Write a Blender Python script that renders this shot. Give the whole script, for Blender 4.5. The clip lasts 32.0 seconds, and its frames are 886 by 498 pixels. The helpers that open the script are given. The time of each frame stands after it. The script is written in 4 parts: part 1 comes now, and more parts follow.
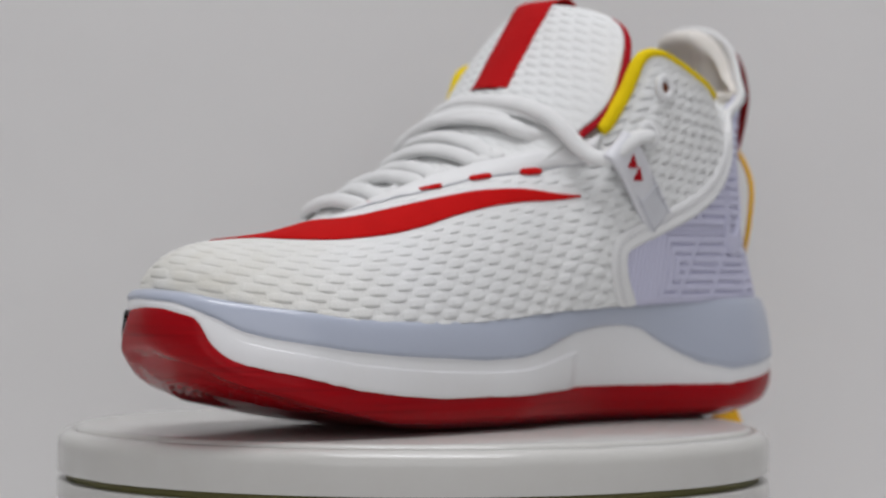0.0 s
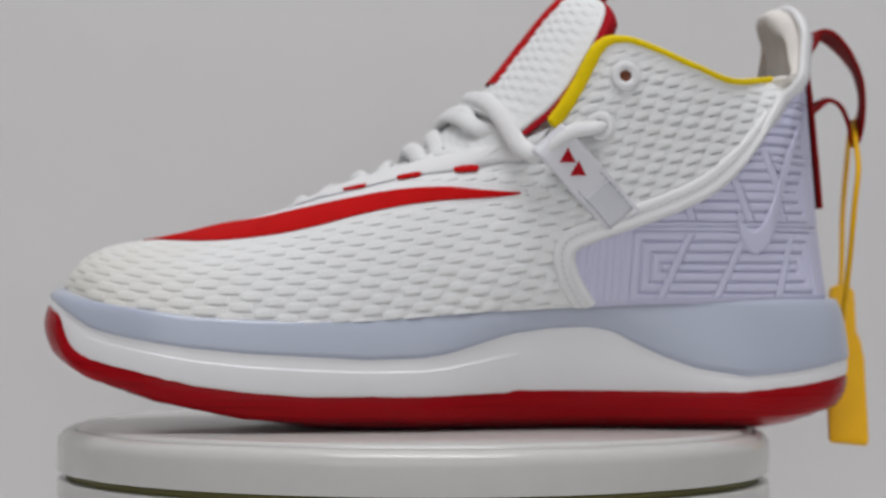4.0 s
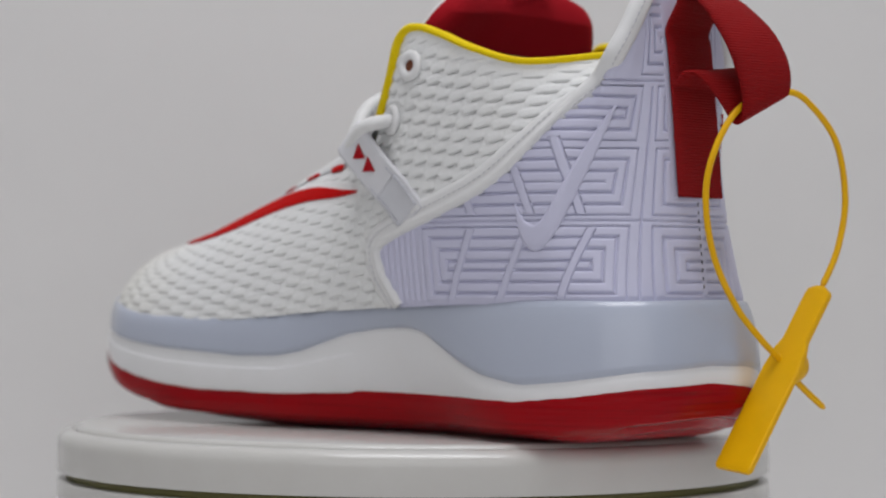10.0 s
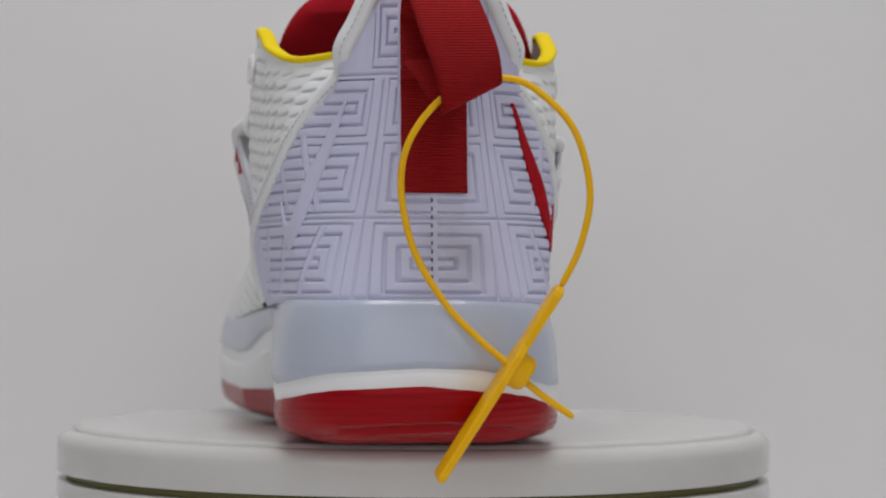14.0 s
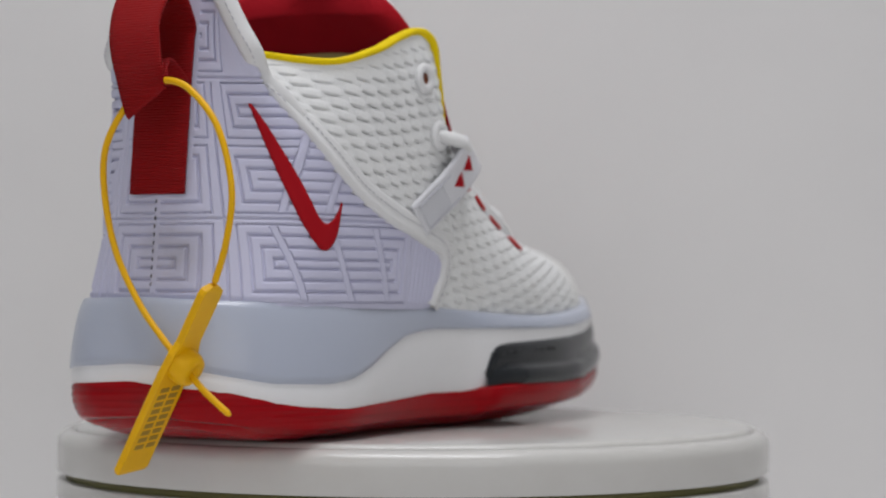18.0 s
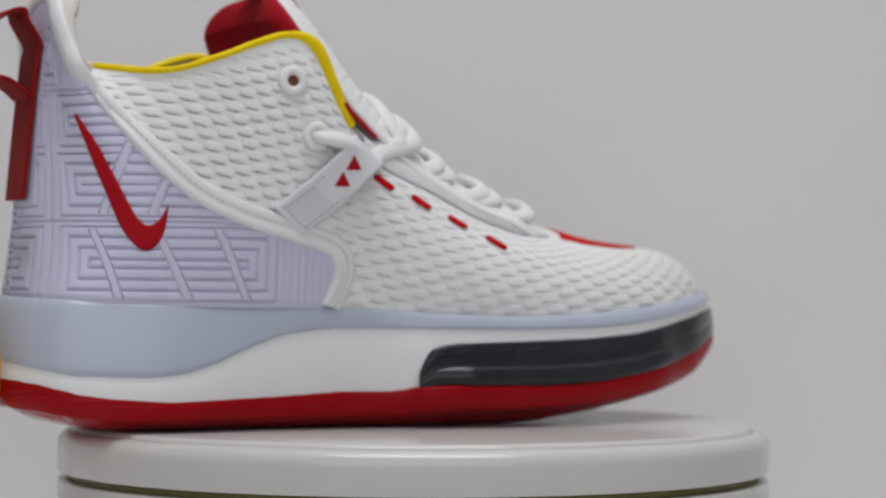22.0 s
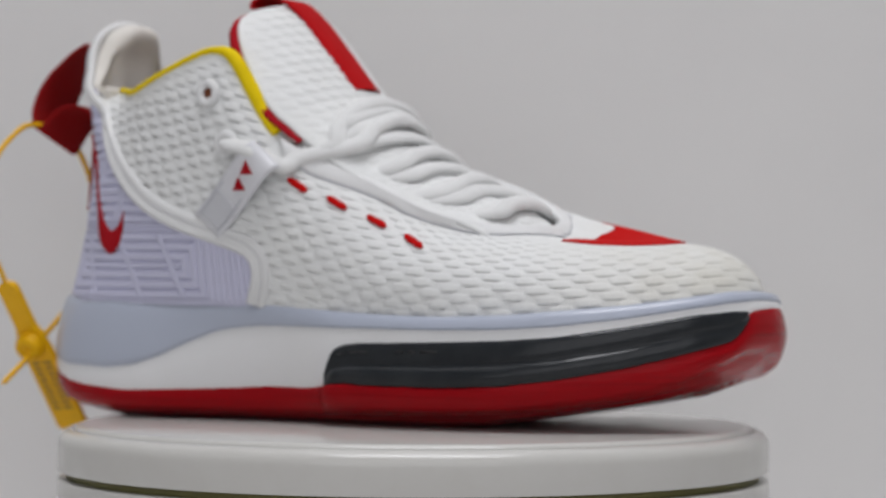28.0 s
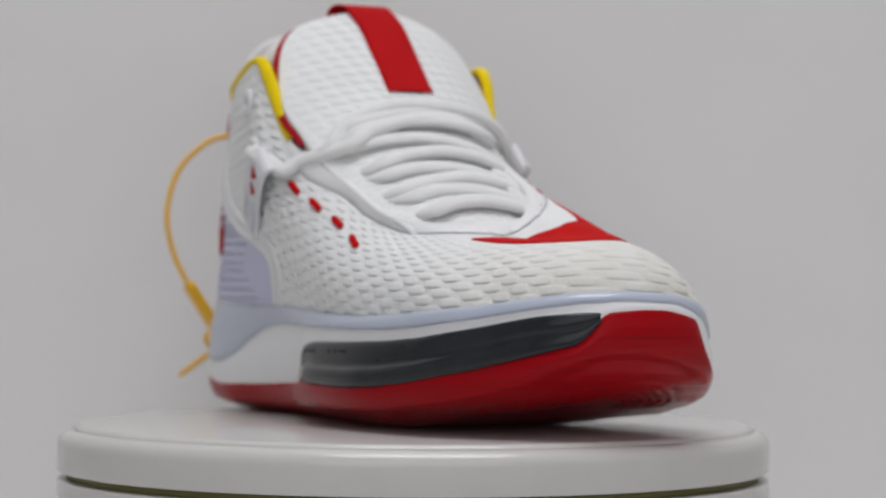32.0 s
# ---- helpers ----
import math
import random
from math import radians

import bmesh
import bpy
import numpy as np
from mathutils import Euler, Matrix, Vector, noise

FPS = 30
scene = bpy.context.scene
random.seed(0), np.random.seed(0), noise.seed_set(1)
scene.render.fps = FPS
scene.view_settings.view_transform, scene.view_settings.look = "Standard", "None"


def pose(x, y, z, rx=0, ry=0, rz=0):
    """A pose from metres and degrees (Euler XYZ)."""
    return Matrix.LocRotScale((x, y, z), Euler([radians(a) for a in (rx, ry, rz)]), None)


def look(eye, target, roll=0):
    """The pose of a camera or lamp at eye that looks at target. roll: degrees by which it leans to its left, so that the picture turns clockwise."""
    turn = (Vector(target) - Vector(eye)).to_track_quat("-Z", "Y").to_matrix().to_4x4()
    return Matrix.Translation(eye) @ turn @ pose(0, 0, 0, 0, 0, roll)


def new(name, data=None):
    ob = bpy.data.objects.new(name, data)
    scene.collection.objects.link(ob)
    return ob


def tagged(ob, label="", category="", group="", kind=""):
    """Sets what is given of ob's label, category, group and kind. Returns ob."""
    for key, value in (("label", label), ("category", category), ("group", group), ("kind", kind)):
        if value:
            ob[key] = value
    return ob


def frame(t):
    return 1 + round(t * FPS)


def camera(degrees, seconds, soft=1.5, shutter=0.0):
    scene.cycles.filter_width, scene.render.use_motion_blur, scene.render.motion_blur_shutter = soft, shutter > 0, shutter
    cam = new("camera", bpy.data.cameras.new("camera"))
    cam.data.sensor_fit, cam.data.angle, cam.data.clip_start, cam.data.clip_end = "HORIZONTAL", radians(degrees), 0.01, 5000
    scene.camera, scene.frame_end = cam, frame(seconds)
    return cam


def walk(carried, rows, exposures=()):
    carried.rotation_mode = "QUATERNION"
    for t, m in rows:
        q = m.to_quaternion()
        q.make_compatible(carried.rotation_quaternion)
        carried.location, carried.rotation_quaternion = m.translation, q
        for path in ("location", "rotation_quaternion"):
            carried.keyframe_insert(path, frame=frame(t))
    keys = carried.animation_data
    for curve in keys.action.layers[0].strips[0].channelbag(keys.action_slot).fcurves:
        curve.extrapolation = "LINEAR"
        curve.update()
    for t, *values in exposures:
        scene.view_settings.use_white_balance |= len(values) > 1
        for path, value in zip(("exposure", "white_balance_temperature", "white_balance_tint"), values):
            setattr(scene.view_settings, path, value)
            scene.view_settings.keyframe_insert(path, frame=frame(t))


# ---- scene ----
# camera on a tripod, the turntable's axis 0.88 m in front of it
cam = camera(20.57, 32.0, soft=2.1)
cam.data.dof.use_dof, cam.data.dof.focus_distance, cam.data.dof.aperture_fstop = True, 0.735, 13.0
EYE = Vector((0.0, -0.88, 0.139))
CAM_POSE = look(EYE, EYE + Vector((0.01157681, 0.99986373, 0.01176826)), 0.286)
walk(cam, [(0.0, CAM_POSE), (32.0, CAM_POSE)])

# ---- light: a ceiling panel and an added front fill in a white room ----
world = bpy.data.worlds.new("room_air")
scene.world = world
world.use_nodes = True
world.node_tree.nodes["Background"].inputs["Color"].default_value = (0.9, 0.95, 1.0, 1)
world.node_tree.nodes["Background"].inputs["Strength"].default_value = 0.0


def area_lamp(name, m, sx, sy, watts, color):
    data = bpy.data.lights.new(name, "AREA")
    data.shape, data.size, data.size_y, data.energy, data.color = "RECTANGLE", sx, sy, watts, color
    ob = new(name, data)
    ob.matrix_world = m
    return ob


area_lamp("ceiling_lamp", look((0.05, -0.4, 1.8), (0.05, -0.399, 0.0)), 1.1, 0.8, 17.5, (0.96, 0.962, 1.0))
# broad fill added behind the camera; no such source is seen
area_lamp("front_fill_lamp", look((0.0, -2.42, 0.95), (0.0, 0.0, 0.95)), 3.0, 1.7, 13.0, (0.96, 0.957, 1.0))
scene.view_settings.exposure = 0.0

# ---- materials ----


def material(name, color, rough=0.6, grain=0.0, grain_size=1.0, stain=0.0, stain_size=30.0, stain_color=None,
             metal=0.0, coat=0.0, spec=0.5, sheen=0.0, subsurface=0.0):
    """A surface with fine relief (grain, size in mm) and soft dirt or tone changes (stain, size in mm)."""
    m = bpy.data.materials.new(name)
    m.use_nodes = True
    nt = m.node_tree
    bsdf = nt.nodes["Principled BSDF"]
    bsdf.inputs["Base Color"].default_value = (*color, 1)
    bsdf.inputs["Roughness"].default_value = rough
    bsdf.inputs["Metallic"].default_value = metal
    bsdf.inputs["Coat Weight"].default_value = coat
    bsdf.inputs["Coat Roughness"].default_value = 0.12
    bsdf.inputs["Specular IOR Level"].default_value = spec
    bsdf.inputs["Sheen Weight"].default_value = sheen
    if subsurface:
        bsdf.inputs["Subsurface Weight"].default_value = subsurface
        bsdf.inputs["Subsurface Radius"].default_value = (0.004, 0.003, 0.002)
    coord = nt.nodes.new("ShaderNodeTexCoord")
    if stain:
        n = nt.nodes.new("ShaderNodeTexNoise")
        n.inputs["Scale"].default_value = 1000.0 / stain_size
        n.inputs["Detail"].default_value = 5.0
        n.inputs["Roughness"].default_value = 0.6
        nt.links.new(coord.outputs["Object"], n.inputs["Vector"])
        ramp = nt.nodes.new("ShaderNodeMapRange")
        ramp.inputs["From Min"].default_value, ramp.inputs["From Max"].default_value = 0.42, 0.72
        ramp.inputs["To Min"].default_value, ramp.inputs["To Max"].default_value = 0.0, stain
        nt.links.new(n.outputs["Fac"], ramp.inputs["Value"])
        mix = nt.nodes.new("ShaderNodeMix")
        mix.data_type = "RGBA"
        mix.inputs["A"].default_value = (*color, 1)
        dark = stain_color or tuple(c * 0.6 for c in color)
        mix.inputs["B"].default_value = (*dark, 1)
        nt.links.new(ramp.outputs["Result"], mix.inputs["Factor"])
        nt.links.new(mix.outputs["Result"], bsdf.inputs["Base Color"])
    if grain:
        n = nt.nodes.new("ShaderNodeTexNoise")
        n.inputs["Scale"].default_value = 1000.0 / grain_size
        n.inputs["Detail"].default_value = 3.0
        nt.links.new(coord.outputs["Object"], n.inputs["Vector"])
        bump = nt.nodes.new("ShaderNodeBump")
        bump.inputs["Strength"].default_value = grain
        bump.inputs["Distance"].default_value = 0.0004
        nt.links.new(n.outputs["Fac"], bump.inputs["Height"])
        nt.links.new(bump.outputs["Normal"], bsdf.inputs["Normal"])
    return m


def ribbed(m, size, strength, axis="Z"):
    """Adds fine woven ribs across one axis, size in mm."""
    nt = m.node_tree
    bsdf = nt.nodes["Principled BSDF"]
    coord = nt.nodes.new("ShaderNodeTexCoord")
    w = nt.nodes.new("ShaderNodeTexWave")
    w.wave_type, w.bands_direction = "BANDS", axis
    w.inputs["Scale"].default_value = 1000.0 / size / 20.0 * math.pi
    w.inputs["Distortion"].default_value = 0.6
    w.inputs["Detail Scale"].default_value = 60.0
    nt.links.new(coord.outputs["Object"], w.inputs["Vector"])
    bump = nt.nodes.new("ShaderNodeBump")
    bump.inputs["Strength"].default_value = strength
    bump.inputs["Distance"].default_value = 0.0011
    nt.links.new(w.outputs["Fac"], bump.inputs["Height"])
    nt.links.new(bump.outputs["Normal"], bsdf.inputs["Normal"])
    return m


AXIS_U, AXIS_V, DISC_Z = 141.15, -12.09, -52.0  # the turntable's axis and top in shoe millimetres
WALL = material("wall_paint", (0.735, 0.727, 0.717), 0.75, 0.15, 6.0, 0.16, 90.0, (0.63, 0.622, 0.618))
TABLE = material("table_board", (0.74, 0.74, 0.74), 0.6, 0.1, 3.0, 0.1, 120.0)
PLASTIC = material("turntable_plastic", (0.555, 0.55, 0.525), 0.21, 0.03, 2.0, 0.25, 14.0, (0.50, 0.485, 0.45), coat=0.06)
GAP = material("gap_rubber", (0.15, 0.14, 0.045), 0.6, 0.1, 2.0)
KNIT = material("white_woven_fabric", (0.78, 0.79, 0.785), 0.8, 0.6, 0.6, 0.3, 18.0, (0.71, 0.71, 0.68), sheen=0.1, spec=0.3)


def toe_dirt(m, color, amount):
    """Yellowed wear that deepens towards the toe, broken up by noise."""
    nt = m.node_tree
    bsdf = nt.nodes["Principled BSDF"]
    src = bsdf.inputs["Base Color"].links[0].from_socket
    coord = nt.nodes.new("ShaderNodeTexCoord")
    xyz = nt.nodes.new("ShaderNodeSeparateXYZ")
    nt.links.new(coord.outputs["Object"], xyz.inputs["Vector"])
    ramp = nt.nodes.new("ShaderNodeMapRange")
    ramp.inputs["From Min"].default_value, ramp.inputs["From Max"].default_value = 0.055, 0.125
    nt.links.new(xyz.outputs["X"], ramp.inputs["Value"])
    n = nt.nodes.new("ShaderNodeTexNoise")
    n.inputs["Scale"].default_value, n.inputs["Detail"].default_value = 70.0, 6.0
    nt.links.new(coord.outputs["Object"], n.inputs["Vector"])
    mul = nt.nodes.new("ShaderNodeMath")
    mul.operation = "MULTIPLY"
    nt.links.new(ramp.outputs["Result"], mul.inputs[0])
    nt.links.new(n.outputs["Fac"], mul.inputs[1])
    amt = nt.nodes.new("ShaderNodeMath")
    amt.operation = "MULTIPLY"
    amt.inputs[1].default_value = amount
    nt.links.new(mul.outputs["Value"], amt.inputs[0])
    mix = nt.nodes.new("ShaderNodeMix")
    mix.data_type = "RGBA"
    mix.inputs["B"].default_value = (*color, 1)
    nt.links.new(src, mix.inputs["A"])
    nt.links.new(amt.outputs["Value"], mix.inputs["Factor"])
    nt.links.new(mix.outputs["Result"], bsdf.inputs["Base Color"])


def shade_spot(m, centre, radius, color, amount):
    """A soft patch of shade put into the colour, of its own shape, round one place; centre in shoe millimetres, radius
    in mm.
    """
    nt = m.node_tree
    bsdf = nt.nodes["Principled BSDF"]
    src = bsdf.inputs["Base Color"].links[0].from_socket
    coord = nt.nodes.new("ShaderNodeTexCoord")
    n = nt.nodes.new("ShaderNodeTexNoise")
    n.inputs["Scale"].default_value, n.inputs["Detail"].default_value = 120.0, 5.0
    nt.links.new(coord.outputs["Object"], n.inputs["Vector"])
    far = nt.nodes.new("ShaderNodeVectorMath")
    far.operation = "DISTANCE"
    far.inputs[1].default_value = [(c - o) / 1000.0 for c, o in zip(centre, (AXIS_U, AXIS_V, DISC_Z))]
    nt.links.new(coord.outputs["Object"], far.inputs[0])
    ramp = nt.nodes.new("ShaderNodeMapRange")
    ramp.inputs["From Min"].default_value, ramp.inputs["From Max"].default_value = radius / 1000.0, radius / 4000.0
    ramp.inputs["To Max"].default_value = amount * 1.8
    nt.links.new(far.outputs["Value"], ramp.inputs["Value"])
    mul = nt.nodes.new("ShaderNodeMath")
    mul.operation = "MULTIPLY"
    nt.links.new(ramp.outputs["Result"], mul.inputs[0])
    nt.links.new(n.outputs["Fac"], mul.inputs[1])
    mix = nt.nodes.new("ShaderNodeMix")
    mix.data_type = "RGBA"
    mix.inputs["B"].default_value = (*color, 1)
    nt.links.new(src, mix.inputs["A"])
    nt.links.new(mul.outputs["Value"], mix.inputs["Factor"])
    nt.links.new(mix.outputs["Result"], bsdf.inputs["Base Color"])


def streaks(m, color, amount):
    """Thin, nearly level dark lines: the shade in the rubber's grooves, put into the colour."""
    nt = m.node_tree
    bsdf = nt.nodes["Principled BSDF"]
    src = bsdf.inputs["Base Color"].links[0].from_socket
    coord = nt.nodes.new("ShaderNodeTexCoord")
    turn = nt.nodes.new("ShaderNodeMapping")
    turn.inputs["Rotation"].default_value = (0.12, 0.1, 0.0)
    turn.inputs["Scale"].default_value = (14.0, 14.0, 620.0)
    nt.links.new(coord.outputs["Object"], turn.inputs["Vector"])
    n = nt.nodes.new("ShaderNodeTexNoise")
    n.inputs["Scale"].default_value, n.inputs["Detail"].default_value = 1.6, 3.0
    nt.links.new(turn.outputs["Vector"], n.inputs["Vector"])
    ramp = nt.nodes.new("ShaderNodeMapRange")
    ramp.inputs["From Min"].default_value, ramp.inputs["From Max"].default_value = 0.52, 0.7
    ramp.inputs["To Max"].default_value = amount
    nt.links.new(n.outputs["Fac"], ramp.inputs["Value"])
    mix = nt.nodes.new("ShaderNodeMix")
    mix.data_type = "RGBA"
    mix.inputs["B"].default_value = (*color, 1)
    nt.links.new(src, mix.inputs["A"])
    nt.links.new(ramp.outputs["Result"], mix.inputs["Factor"])
    nt.links.new(mix.outputs["Result"], bsdf.inputs["Base Color"])


toe_dirt(KNIT, (0.58, 0.55, 0.45), 0.95)
SMOOTH = material("white_synthetic", (0.74, 0.745, 0.745), 0.5, 0.12, 1.0, 0.15, 10.0, (0.72, 0.72, 0.71))
STRAP_TOP = material("strap_face", (0.68, 0.685, 0.715), 0.45, 0.08, 1.2, 0.1, 8.0)
STRAP = material("strap_synthetic", (0.60, 0.61, 0.645), 0.42, 0.08, 1.2, 0.1, 8.0)
LACE = material("white_lace_cotton", (0.74, 0.745, 0.74), 0.85, 0.5, 0.6, 0.1, 6.0, sheen=0.15, spec=0.25)
LAVENDER = material("lavender_rubberised_panel", (0.56, 0.562, 0.715), 0.5, 0.1, 0.8, 0.2, 20.0, (0.51, 0.51, 0.63))
GREY = material("blue_grey_foam", (0.42, 0.46, 0.555), 0.36, 0.05, 1.5, 0.12, 25.0, (0.38, 0.42, 0.50), coat=0.55)
MIDSOLE = material("white_midsole_foam", (0.80, 0.805, 0.815), 0.3, 0.04, 2.0, 0.2, 22.0, (0.74, 0.73, 0.71), coat=0.3)
RED_RUBBER = ribbed(material("red_outsole_rubber", (0.325, 0.002, 0.006), 0.2, 0.06, 1.2, 0.2, 14.0, (0.25, 0.0015, 0.006), spec=0.1, coat=0.03), 1.6, 0.12)
RED_PRINT = material("red_print", (0.50, 0.006, 0.006), 0.75, 0.3, 0.7, 0.2, 9.0, spec=0.06)
RED_PATCH = material("dark_red_print", (0.37, 0.006, 0.012), 0.7, 0.2, 0.8, 0.2, 9.0, spec=0.1)
RED_WEB = ribbed(material("red_webbing", (0.45, 0.006, 0.008), 0.65, spec=0.15), 0.42, 1.0)
RED_TAPE = material("red_tape", (0.46, 0.006, 0.008), 0.75, 0.5, 0.6, 0.2, 12.0, spec=0.08)
RED_LINING = material("red_mesh_lining", (0.36, 0.008, 0.016), 0.85, 0.6, 0.9, 0.2, 8.0, spec=0.1)
YELLOW_BIND = material("yellow_binding", (0.84, 0.62, 0.004), 0.75, 0.8, 0.8, 0.2, 4.0, spec=0.15)
YELLOW_TAG = material("yellow_plastic", (0.83, 0.45, 0.002), 0.42, 0.05, 1.5, 0.15, 9.0, spec=0.22, subsurface=0.05)
DARK = material("dark_thread", (0.10, 0.095, 0.11), 0.8)
INK_DARK = material("black_ink", (0.008, 0.008, 0.009), 0.7)
WINDOW = material("dark_smoked_plastic", (0.013, 0.016, 0.019), 0.16, 0.03, 5.0, 0.6, 12.0, (0.024, 0.027, 0.03), spec=0.32, coat=0.05)
LABEL = material("pale_label_cloth", (0.72, 0.62, 0.28), 0.8, 0.4, 0.8)
BEIGE = material("cream_lining_leather", (0.74, 0.71, 0.66), 0.65, 0.2, 1.0, 0.2, 10.0)
SEAM_THREAD = material("dull_thread", (0.54, 0.54, 0.57), 0.8)
GREY_THREAD = material("grey_thread", (0.42, 0.43, 0.48), 0.8)
INK = material("brown_ink", (0.34, 0.19, 0.012), 0.6)
# the tie's soft shadow by the back seam, put into the panel's colour
shade_spot(LAVENDER, (-2.5, -6.0, 8.0), 13.0, (0.22, 0.20, 0.20), 0.36)
streaks(RED_RUBBER, (0.16, 0.001, 0.004), 0.5)
# one even brown stands in for the inside seen through the open eyelets
HOLE = material("hole_brown", (0.17, 0.05, 0.02), 0.8)

# ---- mesh helpers: shoe coordinates are millimetres, u to the toe, v to the inner side, z up from the lens's height ----
TOP = 0.087


def metres(V):
    return (np.asarray(V, float) - np.array([AXIS_U, AXIS_V, DISC_Z])) / 1000.0


def part(name, verts, faces, mat, parent, label="", smooth=True):
    me = bpy.data.meshes.new(name)
    me.from_pydata([tuple(p) for p in np.asarray(verts).reshape(-1, 3)], [], [tuple(int(i) for i in q) for q in faces])
    me.materials.append(mat)
    if smooth:
        me.polygons.foreach_set("use_smooth", [True] * len(me.polygons))
    bm = bmesh.new()
    bm.from_mesh(me)
    bmesh.ops.recalc_face_normals(bm, faces=bm.faces)
    bm.to_mesh(me)
    bm.free()
    me.update()
    ob = new(name, me)
    ob.parent = parent
    if label:
        tagged(ob, label)
    return ob


def quads(n, m, closed_n=False, closed_m=False, base=0):
    i, j = np.meshgrid(np.arange(n if closed_n else n - 1), np.arange(m if closed_m else m - 1), indexing="ij")
    i2, j2 = (i + 1) % n, (j + 1) % m
    return base + np.stack([i * m + j, i2 * m + j, i2 * m + j2, i * m + j2], -1).reshape(-1, 4)


def big_part(name, V, mat, parent, closed_n=False, closed_m=False, keep=None, label=""):
    """A dense smooth sheet from a grid of points in shoe millimetres; keep masks its quads."""
    n, m = V.shape[:2]
    q = quads(n, m, closed_n, closed_m)
    if keep is not None:
        q = q[keep.reshape(-1)]
        used = np.unique(q)
        remap = np.zeros(n * m, int)
        remap[used] = np.arange(len(used))
        q, pts = remap[q], metres(V.reshape(-1, 3)[used])
    else:
        pts = metres(V.reshape(-1, 3))
    me = bpy.data.meshes.new(name)
    me.vertices.add(len(pts))
    me.vertices.foreach_set("co", pts.astype(np.float32).ravel())
    me.loops.add(q.size)
    me.loops.foreach_set("vertex_index", q.astype(np.int32).ravel())
    me.polygons.add(len(q))
    me.polygons.foreach_set("loop_start", np.arange(0, q.size, 4, dtype=np.int32))
    me.polygons.foreach_set("use_smooth", np.ones(len(q), bool))
    me.materials.append(mat)
    me.update(calc_edges=True)
    me.validate()
    ob = new(name, me)
    ob.parent = parent
    if label:
        tagged(ob, label)
    return ob


def spline(P, n, closed=False):
    """n points, evenly spaced by length, along a smooth curve through P."""
    P = np.asarray(P, float)
    N = len(P)
    idx = (lambda i: i % N) if closed else (lambda i: min(max(i, 0), N - 1))
    out = []
    for i in range(N if closed else N - 1):
        a, b, c, d = P[idx(i - 1)], P[idx(i)], P[idx(i + 1)], P[idx(i + 2)]
        t = np.linspace(0, 1, 24, endpoint=False)[:, None]
        out.append(0.5 * (2 * b + (c - a) * t + (2 * a - 5 * b + 4 * c - d) * t ** 2 + (3 * b - a - 3 * c + d) * t ** 3))
    out = np.vstack(out + [P[:1] if closed else P[-1:]])
    L = np.concatenate([[0], np.cumsum(np.linalg.norm(np.diff(out, axis=0), axis=1))])
    s = np.linspace(0, L[-1], n, endpoint=not closed)
    return np.stack([np.interp(s, L, out[:, k]) for k in range(out.shape[1])], 1)


def unit(V):
    return V / np.maximum(np.linalg.norm(V, axis=-1, keepdims=True), 1e-9)


def tube(name, path, ra, mat, parent, rb=None, normals=None, sides=10, closed=False, label="", taper=True, scale=None):
    """A round or flattened cord along a path (mm)."""
    path = np.asarray(path, float)
    n = len(path)
    rb = rb or ra
    T = unit(np.roll(path, -1, 0) - np.roll(path, 1, 0)) if closed else unit(np.gradient(path, axis=0))
    if normals is None:
        ref = np.array([0.31, 0.22, 0.92])
        N = np.zeros_like(path)
        v = ref - T[0] * (ref @ T[0])
        for i in range(n):
            v = v - T[i] * (v @ T[i])
            v = v / np.linalg.norm(v)
            N[i] = v
    else:
        N = unit(normals - T * (normals * T).sum(1, keepdims=True))
    B = np.cross(T, N)
    a = np.linspace(0, 2 * np.pi, sides, endpoint=False)
    k = np.ones(n) if scale is None else np.array(scale, float)
    if not closed and taper:
        k[0], k[-1] = 0.55 * k[0], 0.55 * k[-1]
    V = path[:, None] + (N[:, None] * (np.sin(a) * rb)[None, :, None] + B[:, None] * (np.cos(a)[None] * np.broadcast_to(ra, n)[:, None])[..., None]) * k[:, None, None]
    faces = [tuple(f) for f in quads(n, sides, closed, True)]
    if not closed:
        faces += [tuple(range(sides)), tuple((n - 1) * sides + j for j in range(sides))]
    return part(name, metres(V.reshape(-1, 3)), faces, mat, parent, label)


# ---- the shoe's base forms ----
OUTLINE = [(-12, 4), (-9.4, 22), (0, 35), (18, 43), (40, 45.5), (70, 46), (100, 46), (130, 48), (165, 51), (200, 54), (220, 53),
           (235, 51), (248, 44.5), (262, 34), (268.5, 23), (271, 11), (270, 0), (265, -15), (250, -30), (235, -38), (220, -45),
           (195, -50), (170, -52), (140, -51), (110, -48), (80, -46), (40, -45), (20, -42), (3, -35), (-9, -22), (-13.5, -8)]
NP = 420
RIM = spline(OUTLINE, NP, True)
RIM_T = unit(np.roll(RIM, -1, 0) - np.roll(RIM, 1, 0))
RIM_N = np.stack([RIM_T[:, 1], -RIM_T[:, 0]], 1)
if ((RIM - RIM.mean(0)) * RIM_N).sum() < 0:
    RIM_N = -RIM_N


def around(marks):
    """A height round the sole, from marks (u, v, z)."""
    pos = [int(np.argmin(((RIM - np.array(p[:2])) ** 2).sum(1))) for p in marks]
    order = np.argsort(pos)
    x = np.array(pos)[order]
    y = np.array([p[2] for p in marks], float)[order]
    z = np.interp(np.arange(NP), x, y, period=NP)
    for _ in range(2):
        z = (np.roll(z, 1) + 2 * z + np.roll(z, -1)) / 4
    return z


